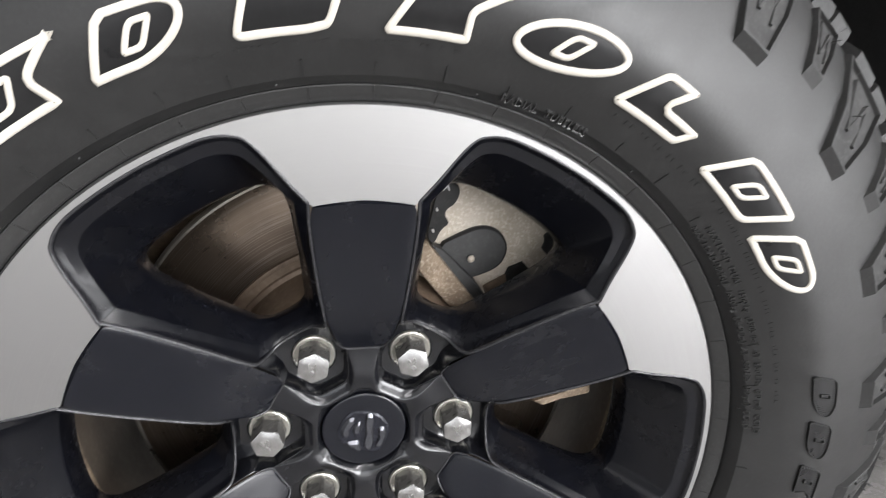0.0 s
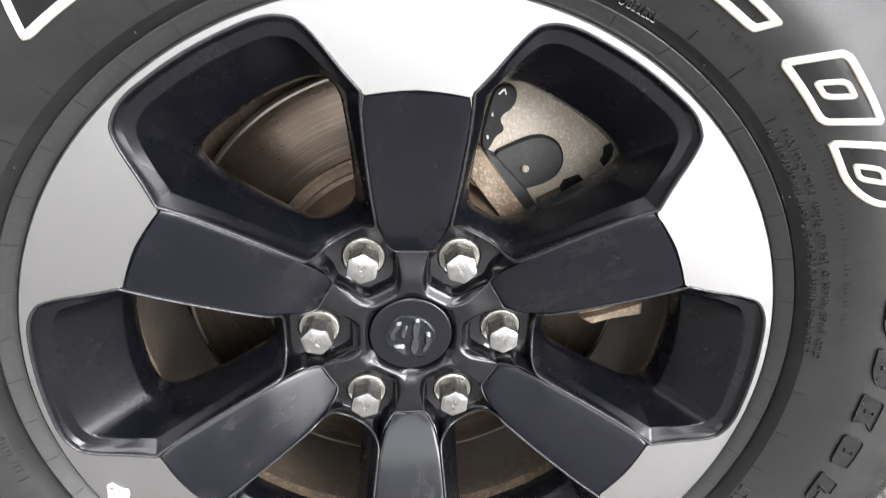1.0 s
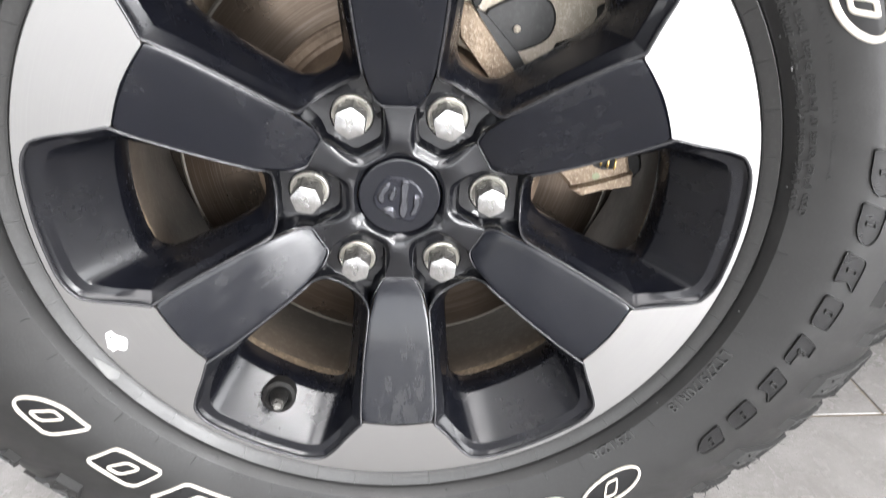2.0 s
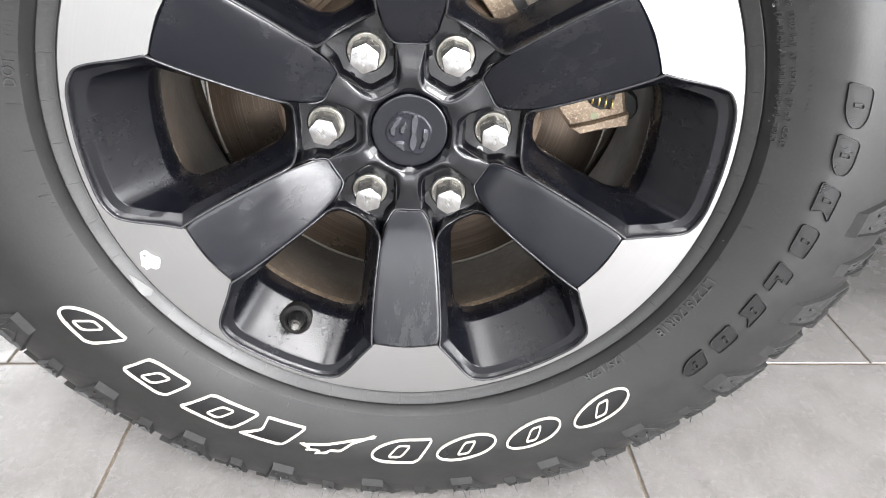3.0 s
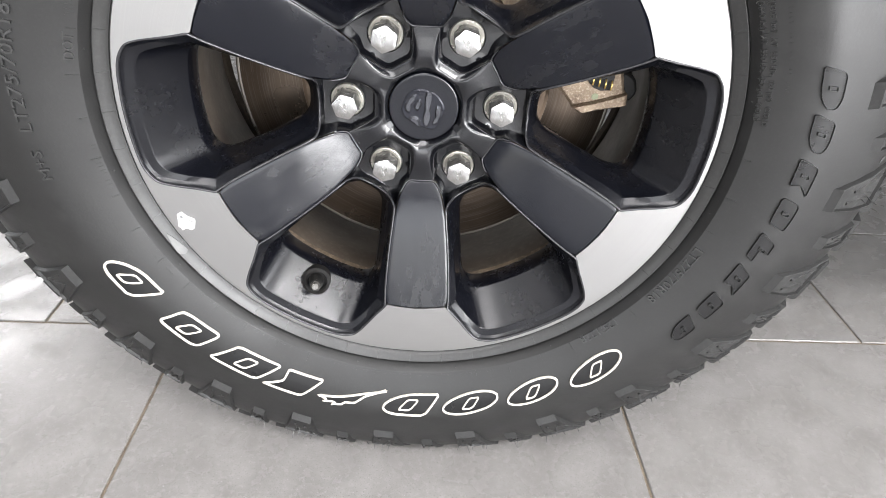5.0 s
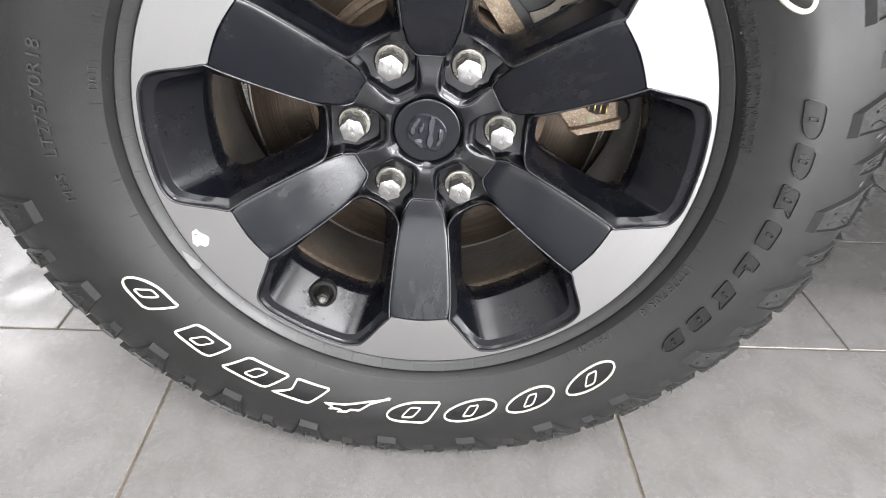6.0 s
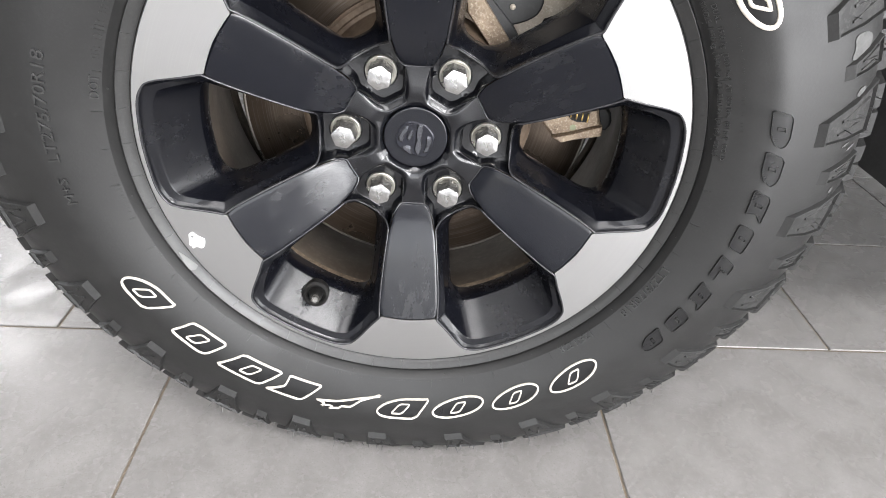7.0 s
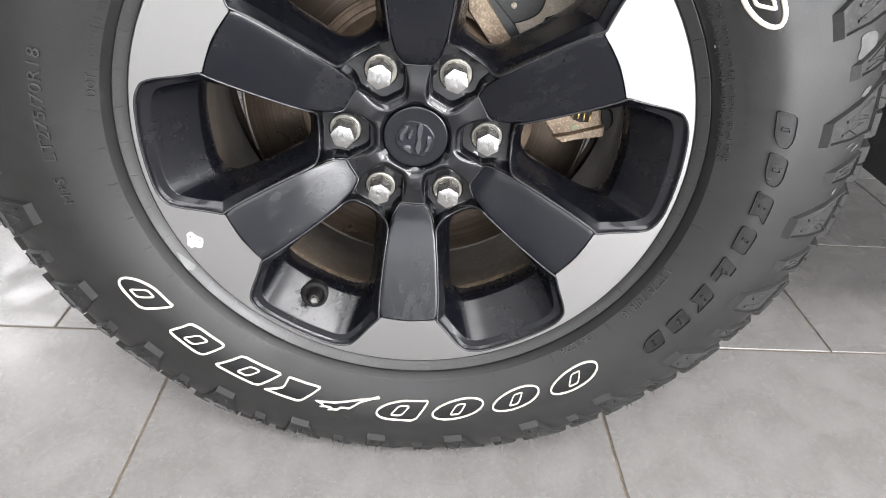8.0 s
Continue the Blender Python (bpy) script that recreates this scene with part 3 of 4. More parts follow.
# shoulder lugs and tread blocks, 24 pitches round the tyre
def side_lug(mid, r0, r1, in_half, out_half, skew, tall, ramp, sink, rim):
    """A trapezoid lug on the shoulder: a short ramp at its foot, a thin upright rim and a sunken pad with a low zigzag rib."""
    q = lambda u, f, h: on_side(r0 + (r1 - r0) * f, mid + u * (in_half + (out_half - in_half) * f) + skew * (f - 0.5), h)
    wide = lambda f: radians(in_half + (out_half - in_half) * f) * (r0 + (r1 - r0) * f)

    def row(inset, f0, f1, h):
        k = lambda f: 1 - inset / wide(f)
        return [q(u * k(f), f, h) for u, f in ((-1, f0), (-1, 0.5), (-1, f1), (0, f1), (1, f1), (1, 0.5), (1, f0), (0, f0))]

    deep = r1 - r0
    verts, faces = [], []
    strip(verts, faces, [row(-0.0012, -ramp, 1.02, -0.0006), row(0.0, 0.0, 1.0, tall * 0.92), row(0.0004, 0.0004 / deep, 0.985, tall), row(rim, rim * 1.6 / deep, 0.97, tall), row(rim + 0.0006, (rim * 1.6 + 0.0008) / deep, 0.96, tall - sink)], closed=True)
    fv = row(rim + 0.0003, (rim * 1.6 + 0.0004) / deep, 0.965, tall - sink + 0.0002) + [q(0, 0.52, tall - sink + 0.0003)]
    ff = [(k, (k + 1) % 8, 8) for k in range(8)]
    low, high = tall - sink - 0.0002, tall - sink + 0.0013
    for u0, u1, fa, fb, w in ((-0.52, -0.36, 0.30, 0.84, 0.09), (-0.36, 0.26, 0.84, 0.34, 0.10), (0.26, 0.48, 0.34, 0.88, 0.09)):
        o = len(fv)
        fv += [q(u0 - w, fa, low), q(u1 - w, fb, low), q(u1 + w, fb, low), q(u0 + w, fa, low),
               q(u0 - w * 0.5, fa, high), q(u1 - w * 0.5, fb, high), q(u1 + w * 0.5, fb, high), q(u0 + w * 0.5, fa, high)]
        ff += [(o + 4, o + 5, o + 6, o + 7), (o, o + 1, o + 5, o + 4), (o + 1, o + 2, o + 6, o + 5), (o + 2, o + 3, o + 7, o + 6), (o + 3, o, o + 4, o + 7)]
    return (verts, faces), (fv, ff)


def tread_block(mid, half, y0, y1, skew, top=0.0100, lean=0.0):
    """A block of tread: slightly drawn-in top, one cut across it."""
    base_r = lambda y: float(np.interp(y, [-0.03, -0.017, -0.005, 0.03, 0.075, 0.12, 0.155], [0.394, 0.4015, 0.4035, 0.405, 0.4055, 0.405, 0.4035]))
    verts, faces = [], []
    for b0, b1 in ((-1.0, -0.06), (0.06, 1.0)):
        rows = []
        for k, h in ((1.0, -0.003), (0.97, top * 0.6), (0.90, top)):
            row = []
            for u, f in ((b0, 0), (b0, 0.5), (b0, 1), ((b0 + b1) / 2, 1), (b1, 1), (b1, 0.5), (b1, 0), ((b0 + b1) / 2, 0)):
                c = (b0 + b1) / 2
                uu, ff = c + (u - c) * k, 0.5 + (f - 0.5) * k
                y = y0 + (y1 - y0) * ff
                row.append(settle(pol(base_r(y) + h + (0.002 if u * f == 0 else 0) * 0, mid + uu * half + skew * (ff - 0.5) * math.copysign(1, 0.075 - y), y)))
            rows.append(row)
        strip(verts, faces, rows, closed=True)
        faces.append(tuple(range(len(verts) - 8, len(verts))))
    return verts, faces


for k in range(24):
    big, small = -4.3 + 15 * k, -4.3 + 7.6 + 15 * k
    for shape in (side_lug(big, 0.3470, 0.3945, 1.75, 3.3, 1.6, 0.0044, 0.13, 0.0028, 0.0011), side_lug(small, 0.3640, 0.3925, 0.95, 1.6, 1.0, 0.0040, 0.22, 0.0025, 0.0010)):
        lug = part("shoulder_lug", mesh_of("shoulder_lug", *shape[0], TREAD, sharp=25), tyre)
        # pads on these pitches have a paler rubber than the rest
        whitish = k in (0, 1, 2, 3, 4, 22, 23)
        part("sunken_pad", mesh_of("sunken_pad", *shape[1], PALE_TREAD if whitish else TREAD, sharp=25), lug, "whitish sunken pad" if whitish else "dark sunken pad")
    for mid, half, y0, y1, skew in ((big + 0.6, 3.5, -0.0270, 0.028, 2.0), (small + 0.6, 2.5, -0.0240, 0.026, 2.0), (big + 3.0, 2.9, 0.034, 0.072, -4.0), (small + 3.2, 2.9, 0.034, 0.072, -4.0),
                                    (big, 2.9, 0.078, 0.116, 4.0), (small, 2.9, 0.078, 0.116, 4.0)):
        part("tread_block", mesh_of("tread_block", *tread_block(mid, half, y0, y1, skew), TREAD, sharp=25), tyre)


def hair(mid, r, off, length, lean):
    """A thin moulding hair left on the rubber."""
    a = np.array(on_side(r, mid + off, 0.003))
    b = a + np.array((math.cos(radians(mid + lean)) * length, -0.35 * length, math.sin(radians(mid + lean)) * length))
    b = np.array(settle(tuple(b)))
    verts, faces = [], []
    rows = [[tuple(p + np.array((w * math.cos(t), w * math.sin(t), w * math.cos(t + 1)))) for t in (0, 2.1, 4.2)] for p, w in ((a, 0.0005), ((a + b) / 2 + np.array((0, -0.0004, 0.0002)), 0.00045), (b, 0.00025))]
    strip(verts, faces, rows, closed=True)
    return verts, faces


for k in range(24):
    for off, r in ((rnd.uniform(-2.8, -1.0), 0.389), (rnd.uniform(0.5, 3.0), 0.391), (7.6 + rnd.uniform(-1, 1), 0.385), (rnd.uniform(-1, 1), rnd.uniform(0.362, 0.376)), (rnd.uniform(-3.5, 0), 0.394), (rnd.uniform(0, 3.5), 0.394), (7.6 + rnd.uniform(-1.5, 1.5), 0.391), (rnd.uniform(-1.5, 1.5), rnd.uniform(0.370, 0.384))):
        part("rubber_hair", mesh_of("rubber_hair", *hair(-4.3 + 15 * k, r, off, rnd.uniform(0.0035, 0.0075), rnd.uniform(-45, 45)), RUBBER), tyre)


# ---- the rim: windows, spokes, machined face, hub ----
# half outlines of one window, from its outer middle to its inner middle: radius, degrees from the window's middle, depth
WINDOW = [
    [(.2432, 0, -.0262), (.2432, 5.5, -.0262), (.2432, 10.2, -.0261), (.2402, 13.2, -.0258), (.2335, 15.2, -.0252), (.2090, 18.3, -.0238), (.1945, 20.7, -.0228), (.1810, 19.9, -.0180), (.1435, 18.2, -.0060), (.1070, 16.2, .0062), (.0980, 14.4, .0145), (.0955, 8.5, .0270), (.0942, 0, .0300)],
    [(.2418, 0, -.0238), (.2418, 5.4, -.0238), (.2418, 10.1, -.0237), (.2390, 13.0, -.0234), (.2325, 14.8, -.0228), (.2083, 17.9, -.0215), (.1942, 20.1, -.0205), (.1810, 19.4, -.0165), (.1435, 17.7, -.0015), (.1077, 15.4, .0130), (.0993, 13.5, .0200), (.0972, 8.0, .0285), (.0962, 0, .0312)],
    [(.2398, 0, -.0216), (.2398, 5.3, -.0216), (.2398, 9.9, -.0215), (.2370, 12.7, -.0213), (.2305, 14.4, -.0207), (.2075, 17.4, -.0188), (.1938, 19.4, -.0178), (.1810, 18.8, -.0140), (.1435, 17.1, .0012), (.1087, 14.6, .0160), (.1010, 12.5, .0228), (.0987, 7.4, .0305), (.0978, 0, .0330)],
    [(.2332, 0, -.0199), (.2332, 5.1, -.0199), (.2332, 9.5, -.0199), (.2306, 12.0, -.0196), (.2250, 13.6, -.0190), (.2050, 16.5, -.0160), (.1932, 18.3, -.0140), (.1810, 17.7, -.0095), (.1435, 16.0, .0055), (.1100, 13.4, .0205), (.1035, 11.0, .0275), (.1008, 6.6, .0340), (.1000, 0, .0360)],
    [(.2320, 0, -.0188), (.2320, 5.1, -.0188), (.2320, 9.5, -.0188), (.2295, 11.9, -.0185), (.2240, 13.5, -.0178), (.2046, 16.3, -.0145), (.1930, 18.0, -.0122), (.1810, 17.4, -.0080), (.1435, 15.8, .0070), (.1105, 13.1, .0218), (.1042, 10.7, .0288), (.1014, 6.4, .0348), (.1006, 0, .0368)],
    [(.2042, 0, .0160), (.2042, 5.1, .0160), (.2042, 9.8, .0160), (.2030, 12.6, .0160), (.1998, 14.4, .0162), (.1945, 15.6, .0168), (.1875, 16.0, .0178), (.1765, 15.8, .0195), (.1455, 14.1, .0270), (.1155, 10.9, .0365), (.1085, 8.5, .0395), (.1050, 5.2, .0420), (.1040, 0, .0428)],
    [(.2030, 0, .0182), (.2030, 5.1, .0182), (.2030, 9.8, .0182), (.2018, 12.5, .0182), (.1987, 14.2, .0184), (.1935, 15.3, .0188), (.1868, 15.7, .0195), (.1760, 15.5, .0210), (.1460, 13.8, .0285), (.1165, 10.6, .0378), (.1092, 8.3, .0405), (.1055, 5.1, .0430), (.1045, 0, .0436)],
    [(.2008, 0, .0280), (.2008, 5.1, .0280), (.2008, 9.8, .0280), (.1996, 12.4, .0281), (.1966, 14.0, .0283), (.1916, 14.9, .0286), (.1852, 15.2, .0290), (.1750, 15.0, .0300), (.1470, 13.3, .0360), (.1180, 10.1, .0430), (.1108, 7.9, .0460), (.1068, 4.8, .0480), (.1056, 0, .0480)],
    [(.2030, 0, .0400), (.2030, 5.2, .0400), (.2030, 10.0, .0400), (.2016, 12.7, .0400), (.1984, 14.4, .0400), (.1930, 15.4, .0400), (.1862, 15.7, .0400), (.1758, 15.5, .0410), (.1465, 13.9, .0460), (.1172, 10.7, .0520), (.1100, 8.3, .0540), (.1060, 5.1, .0550), (.1048, 0, .0550)],
]
SUB = 4


def half_loop(keys):
    """Smooth but for the sharp corner beside the spoke's end."""
    return smooth_line(keys[:7], SUB)[:-1] + smooth_line(keys[6:], SUB)


def full_loop(keys):
    h = half_loop(keys)
    return h + [np.array((p[0], -p[1], p[2])) for p in h[-2:0:-1]]


LOOPS = [full_loop(k) for k in WINDOW]

# window walls, as one recess for each of the six openings
verts, faces = [], []
def grown(loop, d, dy):
    """A window loop moved outwards by d metres and in depth by dy."""
    xy = [np.array(pol(p[0], p[1], p[2])) for p in loop]
    out = []
    for i, p in enumerate(xy):
        t = xy[(i + 1) % len(xy)] - xy[i - 1]
        nrm = np.array((t[2], 0, -t[0])) / (math.hypot(t[0], t[2]) + 1e-9)
        if np.dot(nrm, p - np.array((0.165, p[1], 0))) < 0:
            nrm = -nrm
        out.append(tuple(p + nrm * d + np.array((0, dy, 0))))
    return out


edge_rows = [grown(LOOPS[0], 0.0010, 0.0020), grown(LOOPS[0], 0.0010, 0.0000), grown(LOOPS[0], 0.0006, -0.0006), grown(LOOPS[0], 0.0, -0.0009), grown(LOOPS[0], -0.0007, -0.0005), grown(LOOPS[0], -0.0012, 0.0004), grown(LOOPS[0], -0.0012, 0.0020)]
ev, ef = [], []
strip(ev, ef, edge_rows, closed=True)
edge_bead = mesh_of("opening_edge", ev, ef, EDGE_GLINT, sharp=80)
strip(verts, faces, [grown(LOOPS[0], -0.0008, 0.0006)] + [[pol(p[0], p[1], p[2]) for p in loop] for loop in LOOPS[1:]], closed=True)
recess = mesh_of("window_recess", verts, faces, BLACK, sharp=24)
rim = part("rim", lathe_mesh("rim", [(0.2470, -0.0258), (0.2482, -0.0250), (0.2487, -0.0235), (0.2480, -0.0215), (0.2440, -0.018), (0.2380, -0.004), (0.2300, 0.012), (0.2200, 0.028), (0.2110, 0.038), (0.2045, 0.0405),
                                     (0.2120, 0.046), (0.2120, 0.060), (0.2110, 0.075), (0.2160, 0.100), (0.2215, 0.135), (0.2255, 0.170), (0.2290, 0.178), (0.2420, 0.181), (0.2430, 0.186), (0.2280, 0.186), (0.2240, 0.19)], BARREL), wheel, "dusty metal barrel of the rim")
for k in range(6):
    ob = part("window_recess", recess, wheel, "satin black spoke opening with a sloping shelf")
    ob.rotation_euler = (0, -radians(60 * k), 0)
    part("opening_edge", edge_bead, ob, "thin raised edge with its highlight put into the colour")
    crisp = ob.modifiers.new("crisp", "WEIGHTED_NORMAL")
    crisp.keep_sharp, crisp.weight = True, 80

# light falling on the barrel's front is painted as this lighter tan band
part("dust_band", lathe_mesh("dust_band", [(0.2046, 0.0414), (0.2108, 0.0464), (0.2106, 0.0568), (0.2113, 0.0570)], DUST_AND_LIGHT), rim, "dusty tan band behind the openings, coloured as if lit")

# machined face between the windows and the lip
half = [p for p in half_loop(WINDOW[0])[:6 * SUB + 1]]
edge = [np.array((.1932 - .0009 + 0.0012 * ((a - 21.4) / 8.6), a, -.0226)) for a in np.linspace(21.4, 30, 7)]
inner = half + edge
verts, faces = [], []
for sx in (1, -1):
    outer = [np.array((.2472, p[1], -.0268)) for p in inner]
    cone = lambda r: -.0226 - (r - .192) / .0552 * .0042
    inner = [np.array((p[0], p[1], cone(p[0]))) for p in inner]
    mids = [[pi + (po - pi) * f for pi, po in zip(inner, outer)] for f in (0.0, 0.12, 0.5, 0.94, 1.0)]
    rows = [[pol(p[0], sx * p[1], p[2]) for p in row] for row in mids]
    rows.insert(0, [pol(p[0], sx * p[1], p[2] + 0.0035) for p in inner])
    rows.append([pol(.2484, sx * p[1], -.0255) for p in inner])
    rows.append([pol(.2487, sx * p[1], -.0235) for p in inner])
    strip(verts, faces, rows)
sector = (verts, faces)
verts, faces = [], []
for k in range(6):
    c, s_ = math.cos(radians(60 * k)), math.sin(radians(60 * k))
    o = len(verts)
    verts += [(x * c - z * s_, y, x * s_ + z * c) for x, y, z in sector[0]]
    faces += [tuple(o + i for i in f) for f in sector[1]]
face = part("machined_face", mesh_of("machined_face", verts, faces, MACHINED, sharp=30), wheel, "bright machined aluminium ring and spoke ends")

# spoke panels: half width in degrees and depth along the radius
P_R = [.0725, .0765, .0830, .0900, .1070, .1220, .1435, .1660, .1810, .1880, .1915]
P_A = [9.3, 11.6, 13.3, 13.75, 13.75, 12.95, 11.75, 10.75, 10.1, 9.55, 9.05]
P_Y = [.0240, .0216, .0178, .0141, .0062, .0008, -.0062, -.0136, -.0184, -.0206, -.0217]


def panel_mesh(paint):
    verts, faces, rows = [], [], []
    outer_tuck = 0.1952
    rr = [.0727, .0732, .0745, .0765, .0795, .0830, .0865, .0900, .0980, .1070, .1220, .1330, .1435, .1550, .1660, .1740, .1810, .1850, .1880, .1900, .1912, .1916, outer_tuck]
    us = [-1.0, -0.985, -0.95, -0.88, -0.6, -0.3, 0, 0.3, 0.6, 0.88, 0.95, 0.985, 1.0]
    for i, r in enumerate(rr):
        a, y = float(np.interp(r, P_R, P_A)), float(np.interp(r, P_R, P_Y))
        end = 0.0012 if i == 0 else 0.0030 if r == outer_tuck else 0.0008 if r == .1916 else 0.0
        row = []
        for u in us:
            e = max(0.0, (abs(u) - 0.88) / 0.12)
            dy = -0.0012 * (1 - u * u) + 0.0007 * e ** 2.5
            row.append(pol(r, u * (a - math.degrees(0.0009 / r)), y + dy + end))
        rows.append(row)
    strip(verts, faces, rows)
    return mesh_of("spoke", verts, faces, paint, sharp=40)


def end_bead():
    """A thin rounded lip round the inner end of a spoke panel."""
    keys = [(.0840, 13.3), (.0790, 12.3), (.0752, 10.9), (.0730, 9.0), (.0722, 6.0), (.0720, 0), (.0722, -6.0), (.0730, -9.0), (.0752, -10.9), (.0790, -12.3), (.0840, -13.3)]
    line = smooth_line([pol(r, a, float(np.interp(r, P_R, P_Y)) - 0.0003) for r, a in keys], 4)
    rows = []
    for i, p in enumerate(line):
        along = line[min(i + 1, len(line) - 1)] - line[max(i - 1, 0)]
        side = np.cross(along, (0, 1, 0))
        side = side / np.linalg.norm(side)
        thick = 0.0008 * min(1.0, 0.25 + min(i, len(line) - 1 - i) / 6)
        rows.append([tuple(p + thick * (math.cos(t) * side + math.sin(t) * np.array((0, 1.0, 0)))) for t in [math.pi * k / 4 for k in range(8)]])
    verts, faces = [], []
    strip(verts, faces, [list(r) for r in zip(*rows)] + [[r[0] for r in rows]])
    return mesh_of("spoke_lip", verts, faces, EDGE_GLINT, sharp=80)


lip = end_bead()
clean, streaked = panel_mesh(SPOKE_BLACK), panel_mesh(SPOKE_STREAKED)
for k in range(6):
    sheen_streaked = k in (3, 4)
    ob = part("spoke", streaked if sheen_streaked else clean, wheel, "satin black spoke panel with dried wash streaks and painted sheen" if sheen_streaked else "satin black spoke panel with faint smudges")
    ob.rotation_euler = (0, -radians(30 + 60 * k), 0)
    part("spoke_lip", lip, ob, "thin raised lip with its highlight put into the colour")

# hub: plateau with tongues between six nut pockets
NUT_R = 0.0700
pocket_half = smooth_line([(.0430, 0, .0268), (.0433, 6.0, .0268), (.0441, 11.5, .0267), (.0458, 14.8, .0266), (.0492, 17.4, .0264), (.0555, 19.2, .0258), (.0640, 20.4, .0247), (.0725, 21.2, .0238)], 3)
outline = [np.array((p[0], -p[1], p[2])) for p in pocket_half[:0:-1]] + pocket_half
tongue = [np.array((.0727, a, .0236)) for a in np.linspace(21.2, 30, 4)[1:]]
row_out = [np.array((p[0], -p[1], p[2])) for p in tongue[::-1]] + outline + tongue
verts, faces = [], []
n = len(row_out)
cap_row = [np.array((.0326, -30 + 60 * i / (n - 1), .0282)) for i in range(n)]
rows = [[(c_[0], c_[1], c_[2] + 0.004) for c_ in cap_row], [(c_[0], c_[1], c_[2]) for c_ in cap_row]]
for f, dy in ((0.03, -0.0008), (0.08, -0.0026), (0.16, -0.0042), (0.27, -0.0050), (0.40, -0.0048), (0.55, -0.0036), (0.70, -0.0020), (0.85, -0.0008), (0.94, -0.0002), (0.985, 0.0), (1.0, 0.0004)):
    rows.append([(c_[0] + (o_[0] - c_[0]) * f, c_[1] + (o_[1] - c_[1]) * (f ** 0.7), c_[2] + (o_[2] - c_[2]) * f + dy) for c_, o_ in zip(cap_row, row_out)])
strip(verts, faces, [[pol(*p) for p in row] for row in rows])
# bowl round the nut
inner_side = [p for p in half_loop(WINDOW[0])[9 * SUB:]]
side_run = smooth_line([(.0725, 21.2, .0238), (.0830, 17.0, .0192), (.0920, 16.2, .0148), (.1070, 16.2, .0068)], 3)
loop = pocket_half[:-1] + side_run[:-1] + inner_side[:-1]
bowl = loop + [np.array((loop[-1][0], 0, .0300))] + [np.array((p[0], -p[1], p[2])) for p in loop[:0:-1]]
pts = [np.array(pol(*p)) for p in bowl]
centre = np.array((NUT_R, 0.036, 0.0))


def toward(p, radius=None, k=1.0, y=None, mixy=1.0):
    d = np.array((p[0] - centre[0], 0, p[2]))
    dist = np.linalg.norm(d)
    d = d / dist
    rad = radius if radius else dist * k
    yy = p[1] + (y - p[1]) * mixy
    return (centre[0] + d[0] * rad, yy, d[2] * rad)


far = lambda p: float(np.hypot(p[0] - centre[0], p[2]))
rows = [[tuple(p + np.array((0, 0.0004, 0))) for p in pts]]
for cut, deep in ((0.0006, 0.04), (0.0012, 0.16), (0.0020, 0.50), (0.0027, 0.82), (0.0036, 0.95)):
    rows.append([toward(p, max(0.0180, far(p) - cut), 1, 0.0372, deep) for p in pts])
rows += [[toward(p, 0.0176, 1, 0.0372) for p in pts], [toward(p, 0.0162, 1, 0.0374) for p in pts], [toward(p, 0.0158, 1, 0.0384) for p in pts],
         [toward(p, 0.0157, 1, 0.0460) for p in pts], [toward(p, 0.0060, 1, 0.0465) for p in pts]]
o = len(verts)
strip(verts, faces, rows, closed=True)
sector = (verts, faces)
hv, hf = [], []
for k in range(6):
    c, s_ = math.cos(radians(60 * k)), math.sin(radians(60 * k))
    o = len(hv)
    hv += [(x * c - z * s_, y, x * s_ + z * c) for x, y, z in sector[0]]
    hf += [tuple(o + i for i in f) for f in sector[1]]
hub = part("hub", mesh_of("hub", hv, hf, GLOSS, sharp=50, weld=4e-5), wheel, "glossy black hub with six nut pockets")
sharpen = hub.modifiers.new("crisp", "WEIGHTED_NORMAL")
sharpen.keep_sharp, sharpen.weight = True, 70

CAP = material("gloss_black_cap", (0.0045, 0.005, 0.0076), 0.13, dark=(0.0038, 0.0043, 0.0066), light=(0.0065, 0.0072, 0.0105), coarse=50, fine=200, bump=0.01, depth=0.0003, rough_var=0.05)
cap = part("hub_cap", lathe_mesh("hub_cap", [(0.0317, 0.0325), (0.0317, 0.0278), (0.0313, 0.0271), (0.0305, 0.0267), (0.0292, 0.0266), (0.0270, 0.0268), (0.0150, 0.0265), (0.0004, 0.0264)], CAP, 96), wheel, "round black centre cap with a raised emblem")


EMBLEM = material("polished_black_emblem", (0.018, 0.019, 0.025), 0.16, metal=0.4, light=(0.03, 0.03, 0.036), coarse=60, fine=300, bump=0.02, depth=0.0002, rough_var=0.04)
LIT_FACET = material("highlit_black_facet", (0.11, 0.112, 0.124), 0.18, metal=0.75, dark=(0.03, 0.032, 0.038), light=(0.075, 0.077, 0.088), coarse=90, fine=300, bump=0.02, depth=0.0002, rough_var=0.04)


shield = rounded([(-0.0215, -0.0020), (-0.0165, 0.0110), (-0.0092, 0.0178), (-0.0012, 0.0182), (0.0120, 0.0140), (0.0205, 0.0012), (0.0130, -0.0195), (0.0058, -0.0215), (-0.0175, -0.0112)], 0.2, 2)
verts, faces = [], []
strip(verts, faces, [[(x * k, y, z * k) for x, z in shield] for k, y in ((1.0, 0.0274), (0.97, 0.0260), (0.90, 0.0252), (0.80, 0.0254), (0.40, 0.0250))], closed=True)
faces.append(tuple(range(len(verts) - len(shield), len(verts))))
emblem = part("emblem", mesh_of("emblem", verts, faces, EMBLEM, sharp=30), cap, "raised gloss black plain emblem")
